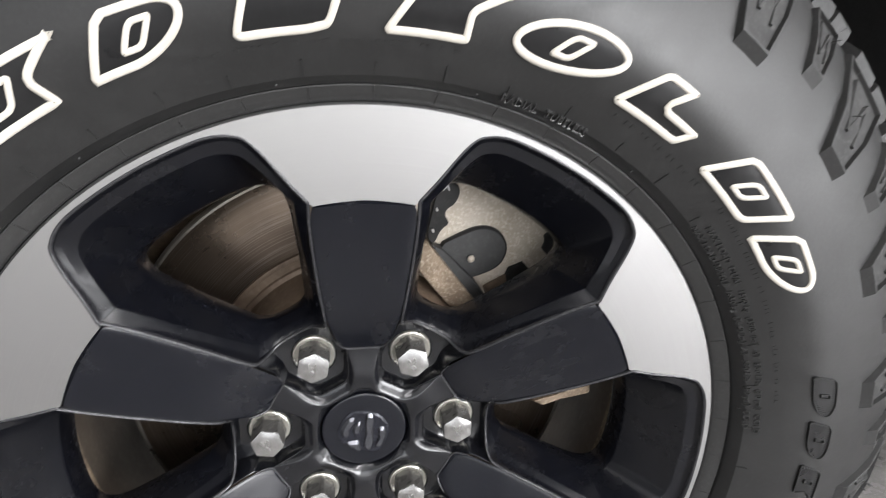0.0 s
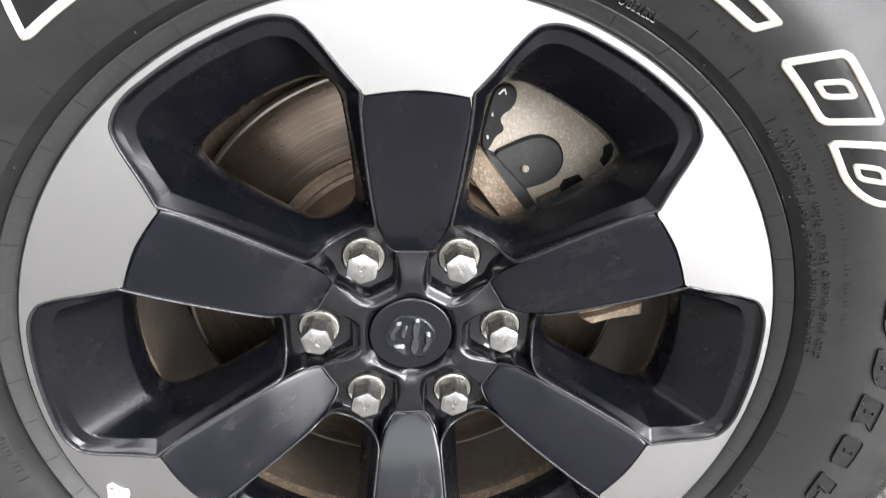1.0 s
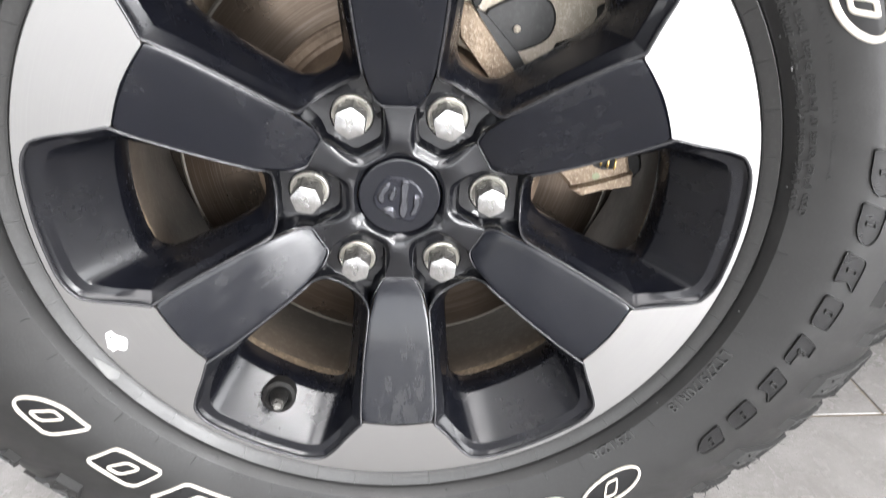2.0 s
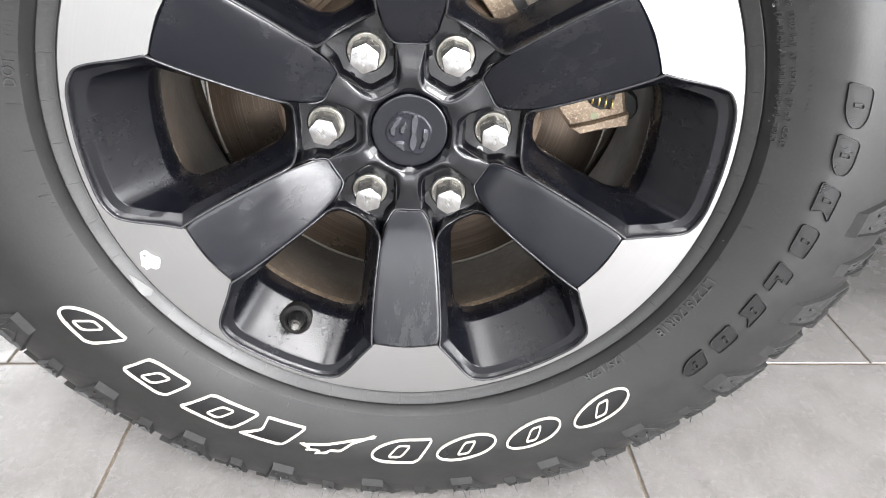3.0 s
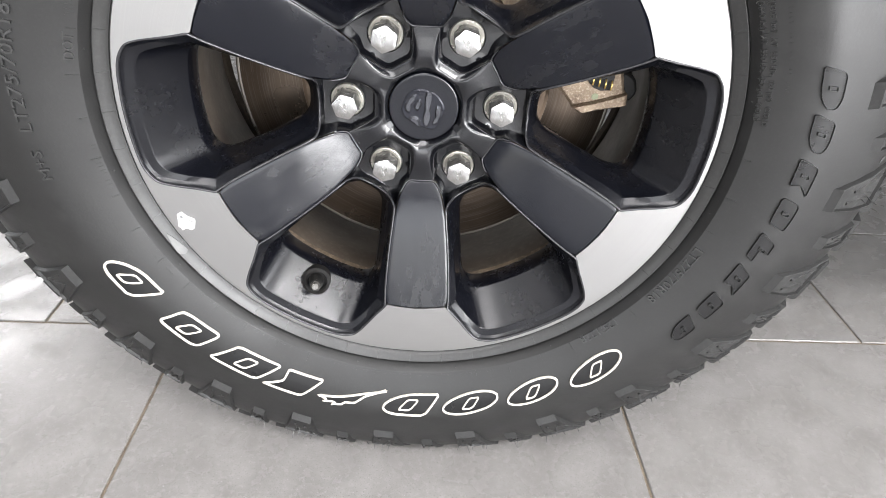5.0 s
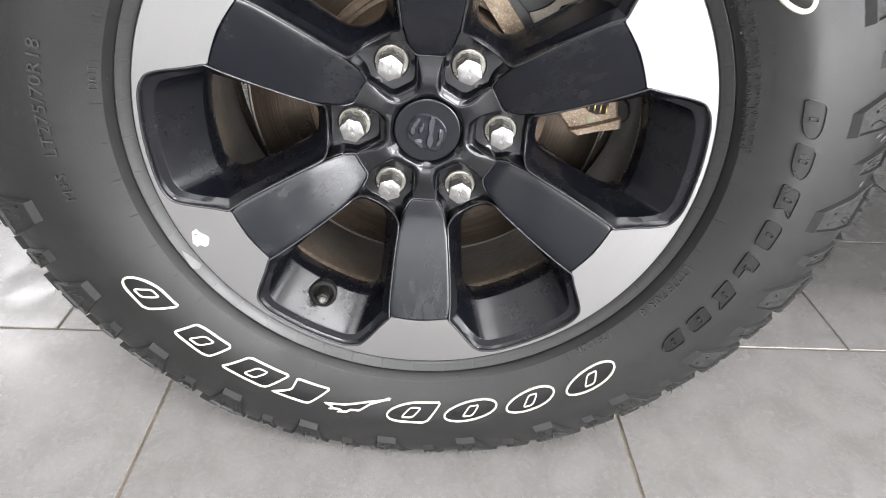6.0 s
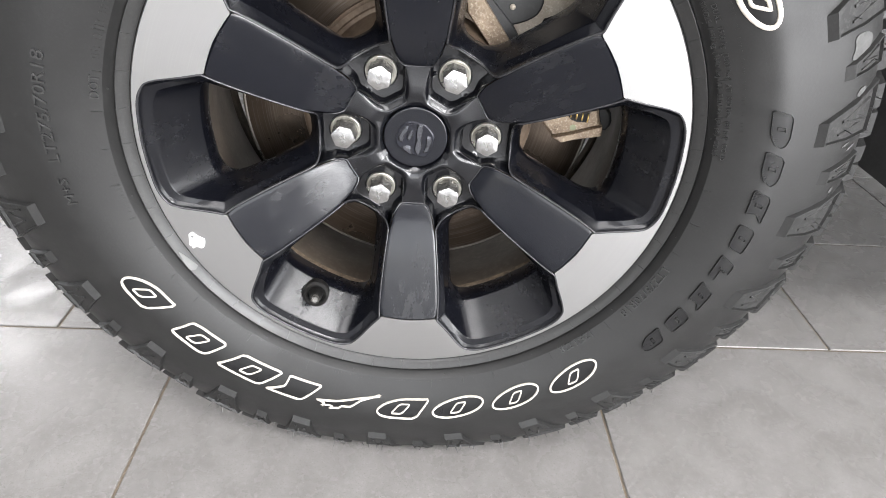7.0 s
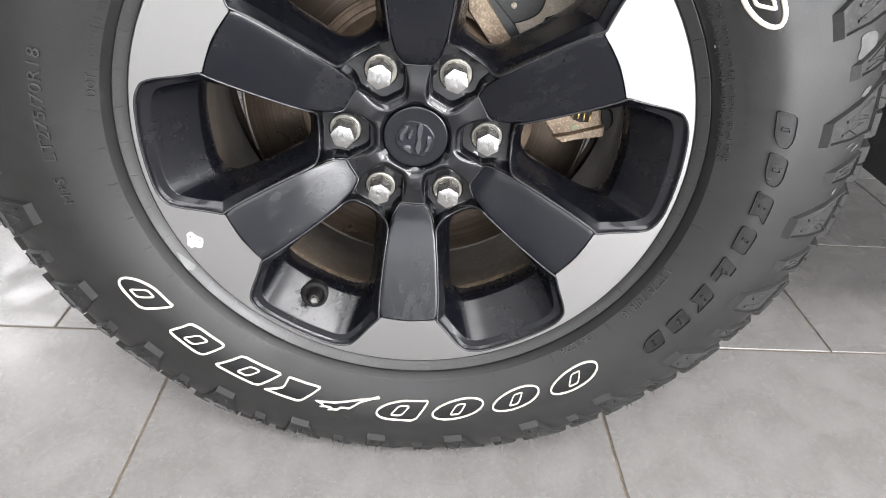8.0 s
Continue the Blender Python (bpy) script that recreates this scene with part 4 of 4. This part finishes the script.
# lobes are lighter than the shield: their highlights are put into the colour
for lobe in ([(-0.0180, 0.0030), (-0.0120, 0.0125), (-0.0060, 0.0130), (-0.0085, 0.0075), (-0.0115, 0.0020), (-0.0120, -0.0050), (-0.0165, -0.0035)], [(-0.0088, 0.0058), (-0.0030, 0.0100), (-0.0012, 0.0040), (-0.0050, -0.0030), (-0.0092, -0.0010)],
             [(0.0014, 0.0162), (0.0078, 0.0148), (0.0062, 0.0040), (0.0072, -0.0080), (0.0034, -0.0188), (-0.0012, -0.0130), (0.0002, -0.0020)], [(0.0108, 0.0040), (0.0160, 0.0022), (0.0168, -0.0060), (0.0118, -0.0150), (0.0072, -0.0148), (0.0102, -0.0080)],
             [(-0.0150, -0.0085), (-0.0040, -0.0070), (-0.0020, -0.0185), (-0.0090, -0.0150)]):
    outline = rounded(lobe, 0.2, 2)
    part("emblem_lobe", mesh_of("emblem_lobe", *prism([tuple(p) for p in outline], 0.0226, 0.0262, 0.0022), LIT_FACET, sharp=25), cap, "polished raised lobe with its highlight put into the colour")


# lug nuts
def nut_mesh():

    def fine(rad, y, soft):
        row = []
        for k in range(6):
            for d in (-26, -10, 10, 26):
                a = d
                flat = rad * math.cos(radians(30)) / math.cos(radians(a)) if abs(a) < 30 else rad
                row.append(((flat * (1 - soft) + rad * 0.93 * soft) * math.cos(radians(60 * k + a)), y, (flat * (1 - soft) + rad * 0.93 * soft) * math.sin(radians(60 * k + a))))
        return row

    def build(rows, closing, mat, name, sharp):
        verts, faces = [], []
        strip(verts, faces, rows, closed=True)
        if closing:
            faces.append(tuple(range(len(verts) - 24, len(verts))))
        return mesh_of(name, verts, faces, mat, sharp=sharp)

    # darker metal than the face: the flanks' reflected tone is put into the colour
    body = build([fine(0.0128, 0.0445, 0.0), fine(0.0125, 0.0197, 0.0), fine(0.0123, 0.0187, 0.01)], False, DARK_METAL, "lug_nut", 24)
    top = build([fine(0.0123, 0.0187, 0.01), fine(0.0119, 0.0181, 0.03), fine(0.0092, 0.0175, 0.25), fine(0.0058, 0.0171, 0.8), fine(0.0028, 0.0170, 1.0)], True, CHROME, "nut_face", 30)
    return body, top


nut, nut_top = nut_mesh()
seat = lathe_mesh("seat_ring", [(0.0095, 0.0385), (0.0126, 0.0366), (0.0142, 0.0360), (0.0150, 0.0366), (0.0153, 0.0390), (0.0153, 0.0470)], SEAT, 48)
for k in range(6):
    ob = part("lug_nut", nut, wheel, "chrome hexagonal lug nut")
    a = radians(60 * k)
    ob.location = (NUT_R * math.cos(a), 0, NUT_R * math.sin(a))
    ob.rotation_euler = (0, radians((-2, -12, 8, -18, 11, 5)[k]), 0)
    part("nut_face", nut_top, ob, "bright scuffed chrome end face")
    part("seat_ring", seat, ob, "pale worn conical seat")
    # grey bars draw the reflection pattern on the end face
    for bx, bz, bw, bh, bt in ((-0.0024, 0.0018, 0.0007, 0.0026, 20), (-0.0004, 0.0010, 0.0008, 0.0020, -30), (0.0014, 0.0018, 0.0007, 0.0026, 8), (-0.0006, -0.0032, 0.0012, 0.0022, 35)):
        c, s_ = math.cos(radians(bt)), math.sin(radians(bt))
        out = [(bx + u * c - w * s_, bz + u * s_ + w * c) for u, w in rounded([(-bw, -bh), (bw, -bh), (bw, bh), (-bw, bh)], 0.25, 1)]
        part("stamped_bar", mesh_of("stamped_bar", *prism(out, 0.0167, 0.0180, 0.0002), MID_METAL, sharp=30), ob, "grey bar painted as a reflection in the nut face")

# valve stem on the shelf of one window
vx, vz = 0.2090 * math.cos(radians(-119.8)), 0.2090 * math.sin(radians(-119.8))
valve = part("valve_stem", lathe_mesh("valve_stem", [(0.0128, 0.0130), (0.0124, -0.0005), (0.0100, -0.0030), (0.0085, -0.0015), (0.0078, 0.004), (0.0066, 0.004), (0.0062, -0.006), (0.0050, -0.010), (0.0046, -0.016), (0.0001, -0.016)], MATT_BLACK, 40), wheel, "black rubber valve stem in a round seat")
valve.location = (vx, 0.0, vz)
valve.scale = (1.15, 1.0, 1.15)
valve.rotation_euler = (radians(-20), 0, radians(8))
ribs = []
for j in range(5):
    ribs += [(0.0050 - 0.0001 * j, -0.0105 - 0.0014 * j), (0.0044 - 0.0001 * j, -0.0112 - 0.0014 * j)]
part("valve_cap", lathe_mesh("valve_cap", [(0.0044, -0.0098)] + ribs + [(0.0040, -0.0185), (0.0030, -0.0200), (0.0026, -0.0188), (0.0001, -0.0186)], DARK_METAL, 32), valve, "worn metal valve core and cap")

# sticker and tape remnant
def flat_patch(pts, y, thick=0.0003):
    v, f = prism(pts, y - thick, y + 0.0002)
    return v, f


sx, sz = 0.2350 * math.cos(radians(-154.9)), 0.2350 * math.sin(radians(-154.9))
stick = part("sticker", mesh_of("sticker", *flat_patch([(sx + a, sz + b) for a, b in ((-0.0090, -0.0078), (-0.0066, -0.0020), (-0.0058, 0.0082), (-0.0012, 0.0112), (0.0024, 0.0068), (0.0088, 0.0040), (0.0092, 0.0008), (0.0070, -0.0062), (0.0040, -0.0080), (0.0002, -0.0058), (-0.0040, -0.0086), (-0.0052, -0.0050))], -0.0262), STICKER, smooth=False), wheel, "small torn white sticker on the machined face")
for mx, mz, mr in ((-0.0026, 0.0056, 0.0012), (0.0002, 0.0034, 0.0006), (0.0022, 0.0026, 0.0006), (0.0042, 0.0020, 0.0006), (0.0062, 0.0014, 0.0006), (0.0030, -0.0006, 0.0005), (0.0052, -0.0012, 0.0005), (-0.0016, 0.0002, 0.0006)):
    part("printed_mark", mesh_of("printed_mark", *flat_patch([(sx + mx + mr * 1.3 * math.cos(t), sz + mz + mr * math.sin(t)) for t in [2 * math.pi * k / 12 for k in range(12)]], -0.0266), INK, smooth=False), stick)
v, f = [], []
tp = rounded([(0.2502, -149.2), (0.2545, -148.6), (0.2580, -149.6), (0.2572, -151.8), (0.2552, -154.6), (0.2530, -153.0)], 0.12, 1)
v = [pol(r, a, bead_y(r) - 0.0007) for r, a in tp]
part("tape_remnant", mesh_of("tape_remnant", v + [(x, y + 0.0006, z) for x, y, z in v], [tuple(range(len(v)))] + [(k, (k + 1) % len(v), (k + 1) % len(v) + len(v), k + len(v)) for k in range(len(v))], TAPE, smooth=False), tyre, "grey torn tape remnant on the bead")


for blot in ([(0.3840, 21.2), (0.3745, 22.2), (0.3650, 22.0), (0.3668, 20.6), (0.3625, 19.2), (0.3705, 18.9), (0.3800, 19.4)], [(0.3850, 14.7), (0.3775, 14.9), (0.3725, 13.9), (0.3790, 13.6)],
             [(0.3815, 7.5), (0.3735, 7.2), (0.3715, 6.8), (0.3760, 6.9)], [(0.3890, 6.9), (0.3825, 6.6), (0.3785, 6.0), (0.3840, 6.1)], [(0.3810, 0.7), (0.3775, 0.3), (0.3778, -0.5), (0.3820, 0.0)]):
    part("scuff_mark", mesh_of("scuff_mark", *side_patch(rounded(blot, 0.25, 2), 0.0006, 0.0004), SCUFF, smooth=False), tyre, "pale grey chalky scuff on the rubber")

# ---- the brake behind the wheel ----
disc = thing("brake_disc", (0, 0.0, HUB), "worn steel brake disc with a rusty brown hat behind the wheel", "brake disc")
part("rotor", lathe_mesh("rotor", [(0.1180, 0.1005), (0.1310, 0.1000), (0.1862, 0.1000), (0.1880, 0.1012), (0.1885, 0.1060), (0.1875, 0.1085), (0.1840, 0.1090), (0.1840, 0.1170), (0.1875, 0.1175), (0.1885, 0.1200), (0.1882, 0.1255), (0.1865, 0.1270), (0.1200, 0.1270)], ROTOR), disc)
part("polished_edge", lathe_mesh("polished_edge", [(0.1846, 0.0997), (0.1864, 0.0996), (0.1884, 0.1010), (0.1888, 0.1060), (0.1880, 0.1078)], STEEL), disc, "bright bare steel disc rim")
part("hat", lathe_mesh("hat", [(0.0300, 0.0490), (0.0980, 0.0490), (0.1010, 0.0510), (0.1040, 0.0600), (0.1080, 0.0880), (0.1105, 0.0935), (0.1140, 0.0945), (0.1152, 0.0960), (0.1205, 0.0962), (0.1222, 0.0975), (0.1238, 0.0978), (0.1248, 0.1005), (0.1190, 0.1050)], RUST), disc, "rusty brown brake disc hat")
part("dust_shield", lathe_mesh("dust_shield", [(0.0500, 0.1400), (0.1700, 0.1400), (0.1750, 0.1350), (0.1760, 0.1362), (0.1705, 0.1415), (0.0500, 0.1415)], PLASTIC), disc, "dark sheet metal dust shield")

verts, faces = [], []
for y in (0.150, 0.154):
    strip(verts, faces, [[pol(r, 92 + 66 * k / 24, y) for k in range(25)] for r in (0.120, 0.180, 0.2165)])
part("backing_plate", mesh_of("backing_plate", verts, faces, DUST_AND_LIGHT, sharp=30), disc, "dusty tan steel backing plate")

caliper = thing("brake_caliper", (0, 0.0, HUB), "grey cast iron brake caliper over the disc edge", "brake caliper")


def plate(name, outline, y0, y1, mat, parent, label="", bevel=0.002, sharp=35):
    v, f = prism(outline, y0, y1, bevel)
    return part(name, mesh_of(name, v, f, mat, sharp=sharp), parent, label)


arc = lambda r, a0, a1, n: [(r * math.cos(radians(a0 + (a1 - a0) * k / n)), r * math.sin(radians(a0 + (a1 - a0) * k / n))) for k in range(n + 1)]
plate("body", arc(0.206, 36, 84, 12) + arc(0.112, 80, 32, 12), 0.078, 0.140, CAST, caliper, "rough grey cast caliper body")
plate("piston_cover", rounded([(0.0560, 0.1270), (0.0753, 0.1372), (0.0885, 0.1429), (0.0994, 0.1432), (0.1096, 0.1382), (0.1149, 0.1282), (0.1146, 0.1180), (0.1086, 0.1083), (0.0909, 0.1009), (0.0800, 0.1000)], 0.25, 2), 0.0735, 0.080, PLASTIC, caliper, "smooth black rounded cover", 0.0018)
plate("bolt", arc(0.0028, 0, 330, 11), 0.0, 0.003, CAST, caliper).location = (0.0855, 0.0685, 0.1180)
plate("bracket", [(0.0400, 0.1370), (0.0500, 0.1350), (0.0580, 0.1255), (0.0905, 0.0830), (0.0740, 0.0740), (0.0420, 0.1130)], 0.0650, 0.085, TANIRON, caliper, "rough tan iron bracket arm")
plate("pad_edge", [(0.0530, 0.1330), (0.0614, 0.1285), (0.0884, 0.1009), (0.0990, 0.0850), (0.0914, 0.0790), (0.0575, 0.1250)], 0.0680, 0.085, PLASTIC, caliper, "dark brake pad edge")
# a dark plate on the casting draws the shade of the gap
plate("lower_notch", [(0.1150, 0.1010), (0.1175, 0.1075), (0.1290, 0.1120), (0.1400, 0.1000), (0.1180, 0.0880)], 0.0762, 0.085, MATT_BLACK, caliper, "flat dark plate painted as the shaded gap under the casting", 0.001)
plate("lower_lip", [(0.0970, 0.0915), (0.0996, 0.0935), (0.1295, 0.1092), (0.1385, 0.0995), (0.1020, 0.0790)], 0.0765, 0.085, RUST, caliper)
# the notch is no hole: a dark plate paints its shade
plate("slide_notch", rounded([(0.1425, 0.1222), (0.1450, 0.1285), (0.1440, 0.1350), (0.1530, 0.1400), (0.1660, 0.1240), (0.1570, 0.1090)], 0.15, 1), 0.0770, 0.085, PLASTIC, caliper)
plate("pad_clip", rounded([(0.0600, 0.1800), (0.0720, 0.1800), (0.0750, 0.1716), (0.0714, 0.1628), (0.0660, 0.1600), (0.0630, 0.1541), (0.0678, 0.1473), (0.0605, 0.1425), (0.0560, 0.1306), (0.0500, 0.1350), (0.0530, 0.1568), (0.0560, 0.1701)], 0.25, 2), 0.0700, 0.080, MATT_BLACK, caliper, "black spring steel pad clip", 0.001)
for tab in ([(0.0600, 0.1738), (0.0640, 0.1776), (0.0650, 0.1768), (0.0612, 0.1730)], [(0.0640, 0.1776), (0.0652, 0.1772), (0.0664, 0.1735), (0.0656, 0.1732)], [(0.0560, 0.1600), (0.0575, 0.1605), (0.0582, 0.1580), (0.0568, 0.1575)], [(0.0530, 0.1440), (0.0550, 0.1445), (0.0560, 0.1415), (0.0545, 0.1408)]):
    plate("clip_tab", tab, 0.0685, 0.0710, MID_METAL, caliper, "small grey metal clip tab", 0.0003)
# lower end of the bracket with the pad springs
plate("carrier_end", [(0.1180, 0.0260), (0.1300, 0.0420), (0.1790, 0.0420), (0.1840, 0.0230), (0.1870, 0.0120), (0.1560, 0.0010), (0.1386, -0.0020), (0.1250, 0.0135)], 0.0550, 0.0840, TANIRON, caliper, "tan rusty carrier end", 0.003)
# the pocket's shade is a thin dark plate over the carrier
plate("spring_recess", [(0.1470, 0.0260), (0.1560, 0.0340), (0.1740, 0.0320), (0.1735, 0.0155), (0.1630, 0.0145), (0.1560, 0.0170)], 0.0538, 0.0560, MATT_BLACK, caliper, "flat dark plate painted as a shaded spring pocket", 0.0004)
plate("carrier_lip", [(0.1386, -0.0020), (0.1560, 0.0030), (0.1881, 0.0130), (0.1890, 0.0025), (0.1640, -0.0035), (0.1476, -0.0072)], 0.0500, 0.0740, TANIRON, caliper, "", 0.002)
plate("slide_pin_boot", rounded([(0.1840, 0.0300), (0.1990, 0.0230), (0.2035, 0.0080), (0.1965, -0.0020), (0.1880, 0.0080)], 0.2, 1), 0.0700, 0.0900, PLASTIC, caliper, "dark rubber slide pin boot", 0.003)
for j in range(4):
    v, f = [], []
    t0 = 0.1545 + 0.0058 * j
    ring = []
    for q_ in range(25):
        a = 2 * math.pi * q_ / 24
        cx, cy, cz = t0 + 0.0006 * math.cos(a), 0.0525 + 0.0030 * math.cos(a), 0.0245 + 0.0040 * math.sin(a) - 0.0014 * j
        ring.append([(cx + 0.0008 * math.cos(b), cy + 0.0008 * math.cos(a) * math.sin(b), cz + 0.0008 * math.sin(a) * math.sin(b)) for b in [2 * math.pi * w / 6 for w in range(6)]])
    strip(v, f, ring, closed=True)
    part("spring", mesh_of("spring", v, f, BRASS), caliper, "small brass-coloured pad spring")
plate("paint_dot", arc(0.0032, 0, 330, 11), 0, 0.0006, material("green_paint_dot", (0.17, 0.19, 0.115), 0.6, coarse=80, fine=300, bump=0), caliper, "faded green paint dot", 0.0002).location = (0.1590, 0.0544, 0.0085)

# axle stub and the dark body round the wheel
axle = thing("axle_hub", (0, 0, HUB), "dark iron axle hub behind the brake disc", "axle")
part("hub_bearing", lathe_mesh("hub_bearing", [(0.0010, 0.052), (0.0600, 0.052), (0.0620, 0.060), (0.0620, 0.140), (0.0450, 0.150), (0.0450, 0.60), (0.0010, 0.60)], RUST, 64), axle)

truck = thing("pickup_truck", (0, 0, 0), "dark truck underside and wheel arch liner over the wheel", "truck")
verts, faces = [], []
rows = []
for a in range(-6, 181, 4):
    r = 0.540
    x, z = r * math.cos(radians(a)), HUB + r * math.sin(radians(a))
    rows.append([(x, 0.02, z), (x, 0.20, z), (x, 0.42, z), (x * 1.02, 0.42, z + 0.012 * math.sin(radians(a))), (x * 1.05, 0.02, z + 0.02 * math.sin(radians(a)))])
strip(verts, faces, rows, closed=True)
part("wheel_arch_liner", mesh_of("wheel_arch_liner", verts, faces, PLASTIC), truck, "black plastic wheel arch liner")


# plain fender round the arch
verts, faces, rows = [], [], []
for a in range(-4, 185, 4):
    c, s_ = math.cos(radians(a)), math.sin(radians(a))
    k = min(0.80 / max(abs(c), 0.01), 0.563 / max(s_, 0.01))
    rows.append([(0.548 * c, 0.022, HUB + 0.548 * s_), (0.556 * c, 0.014, HUB + 0.556 * s_), (k * c, 0.014, HUB + k * s_), (k * c, 0.048, HUB + k * s_), (0.548 * c, 0.048, HUB + 0.548 * s_)])
strip(verts, faces, rows, closed=True)
part("fender", mesh_of("fender", verts, faces, PLASTIC), truck, "plain dark fender round the wheel arch")


def box(x0, x1, y0, y1, z0, z1):
    v = [(x, y, z) for x in (x0, x1) for y in (y0, y1) for z in (z0, z1)]
    return v, [(0, 1, 3, 2), (4, 6, 7, 5), (0, 4, 5, 1), (2, 3, 7, 6), (0, 2, 6, 4), (1, 5, 7, 3)]


part("rocker_panel", mesh_of("rocker_panel", *box(0.560, 4.2, 0.05, 0.20, 0.368, 0.964), PLASTIC, smooth=False), truck, "black rocker panel")
part("inner_fender", mesh_of("inner_fender", *box(-0.54, 0.54, 0.425, 0.445, 0.44, 0.95), PLASTIC, smooth=False), truck, "dark inner fender panel")
part("underbody", mesh_of("underbody", *box(-0.30, 4.2, 0.42, 1.75, 0.52, 0.60), PLASTIC, smooth=False), truck, "dark underbody")
part("side_panel", mesh_of("side_panel", *box(-0.80, 4.2, 0.02, 1.80, 0.965, 1.15), PLASTIC, smooth=False), truck, "dark lower body side")

# ---- floor tiles, one by one near the wheel ----
TURN = 1.3
TW, TD, GAP = 0.603, 0.316, 0.0034
tm = [(-TW / 2 + GAP / 2, -TD / 2 + GAP / 2), (TW / 2 - GAP / 2, -TD / 2 + GAP / 2), (TW / 2 - GAP / 2, TD / 2 - GAP / 2), (-TW / 2 + GAP / 2, TD / 2 - GAP / 2)]
e = 0.0012
tv = [(x, y, -0.006) for x, y in tm] + [(x, y, -0.0012) for x, y in tm] + [(x - math.copysign(e, x), y - math.copysign(e, y), 0.0) for x, y in tm]
tf = [(8, 9, 10, 11)] + [(k, (k + 1) % 4, (k + 1) % 4 + 4, k + 4) for k in range(4)] + [(k + 4, (k + 1) % 4 + 4, (k + 1) % 4 + 8, k + 8) for k in range(4)]
tile = mesh_of("tile", tv, tf, TILE, smooth=False)
rest_v, rest_f = [], []
turn = Matrix.Rotation(radians(TURN), 4, "Z")
for row in range(-19, 16):
    cy = 0.173 + TD * (row - 0.5)
    for col in range(-10, 11):
        cx = -0.030 - 0.1985 * row + TW * col + (TW * 3 * round(0.1985 * row / (TW * 3)))
        p = turn @ Vector((cx, cy, 0))
        if abs(p.x) > 5.7 or not -5.7 < p.y < 4.7:
            continue
        if abs(p.x) < 2.3 and -1.6 < p.y < 2.6:
            ob = part("tile", tile, floor)
            ob.matrix_basis = Matrix.Translation(p) @ turn
        else:
            o = len(rest_v)
            rest_v += [tuple(turn @ Vector((cx + x, cy + y, z))) for x, y, z in tv]
            rest_f += [tuple(o + i for i in f) for f in tf]
ob = part("far_tiles", mesh_of("far_tiles", rest_v, rest_f, TILE, smooth=False), floor, "more grey porcelain tiles")
ob["kind"] = "stuff"
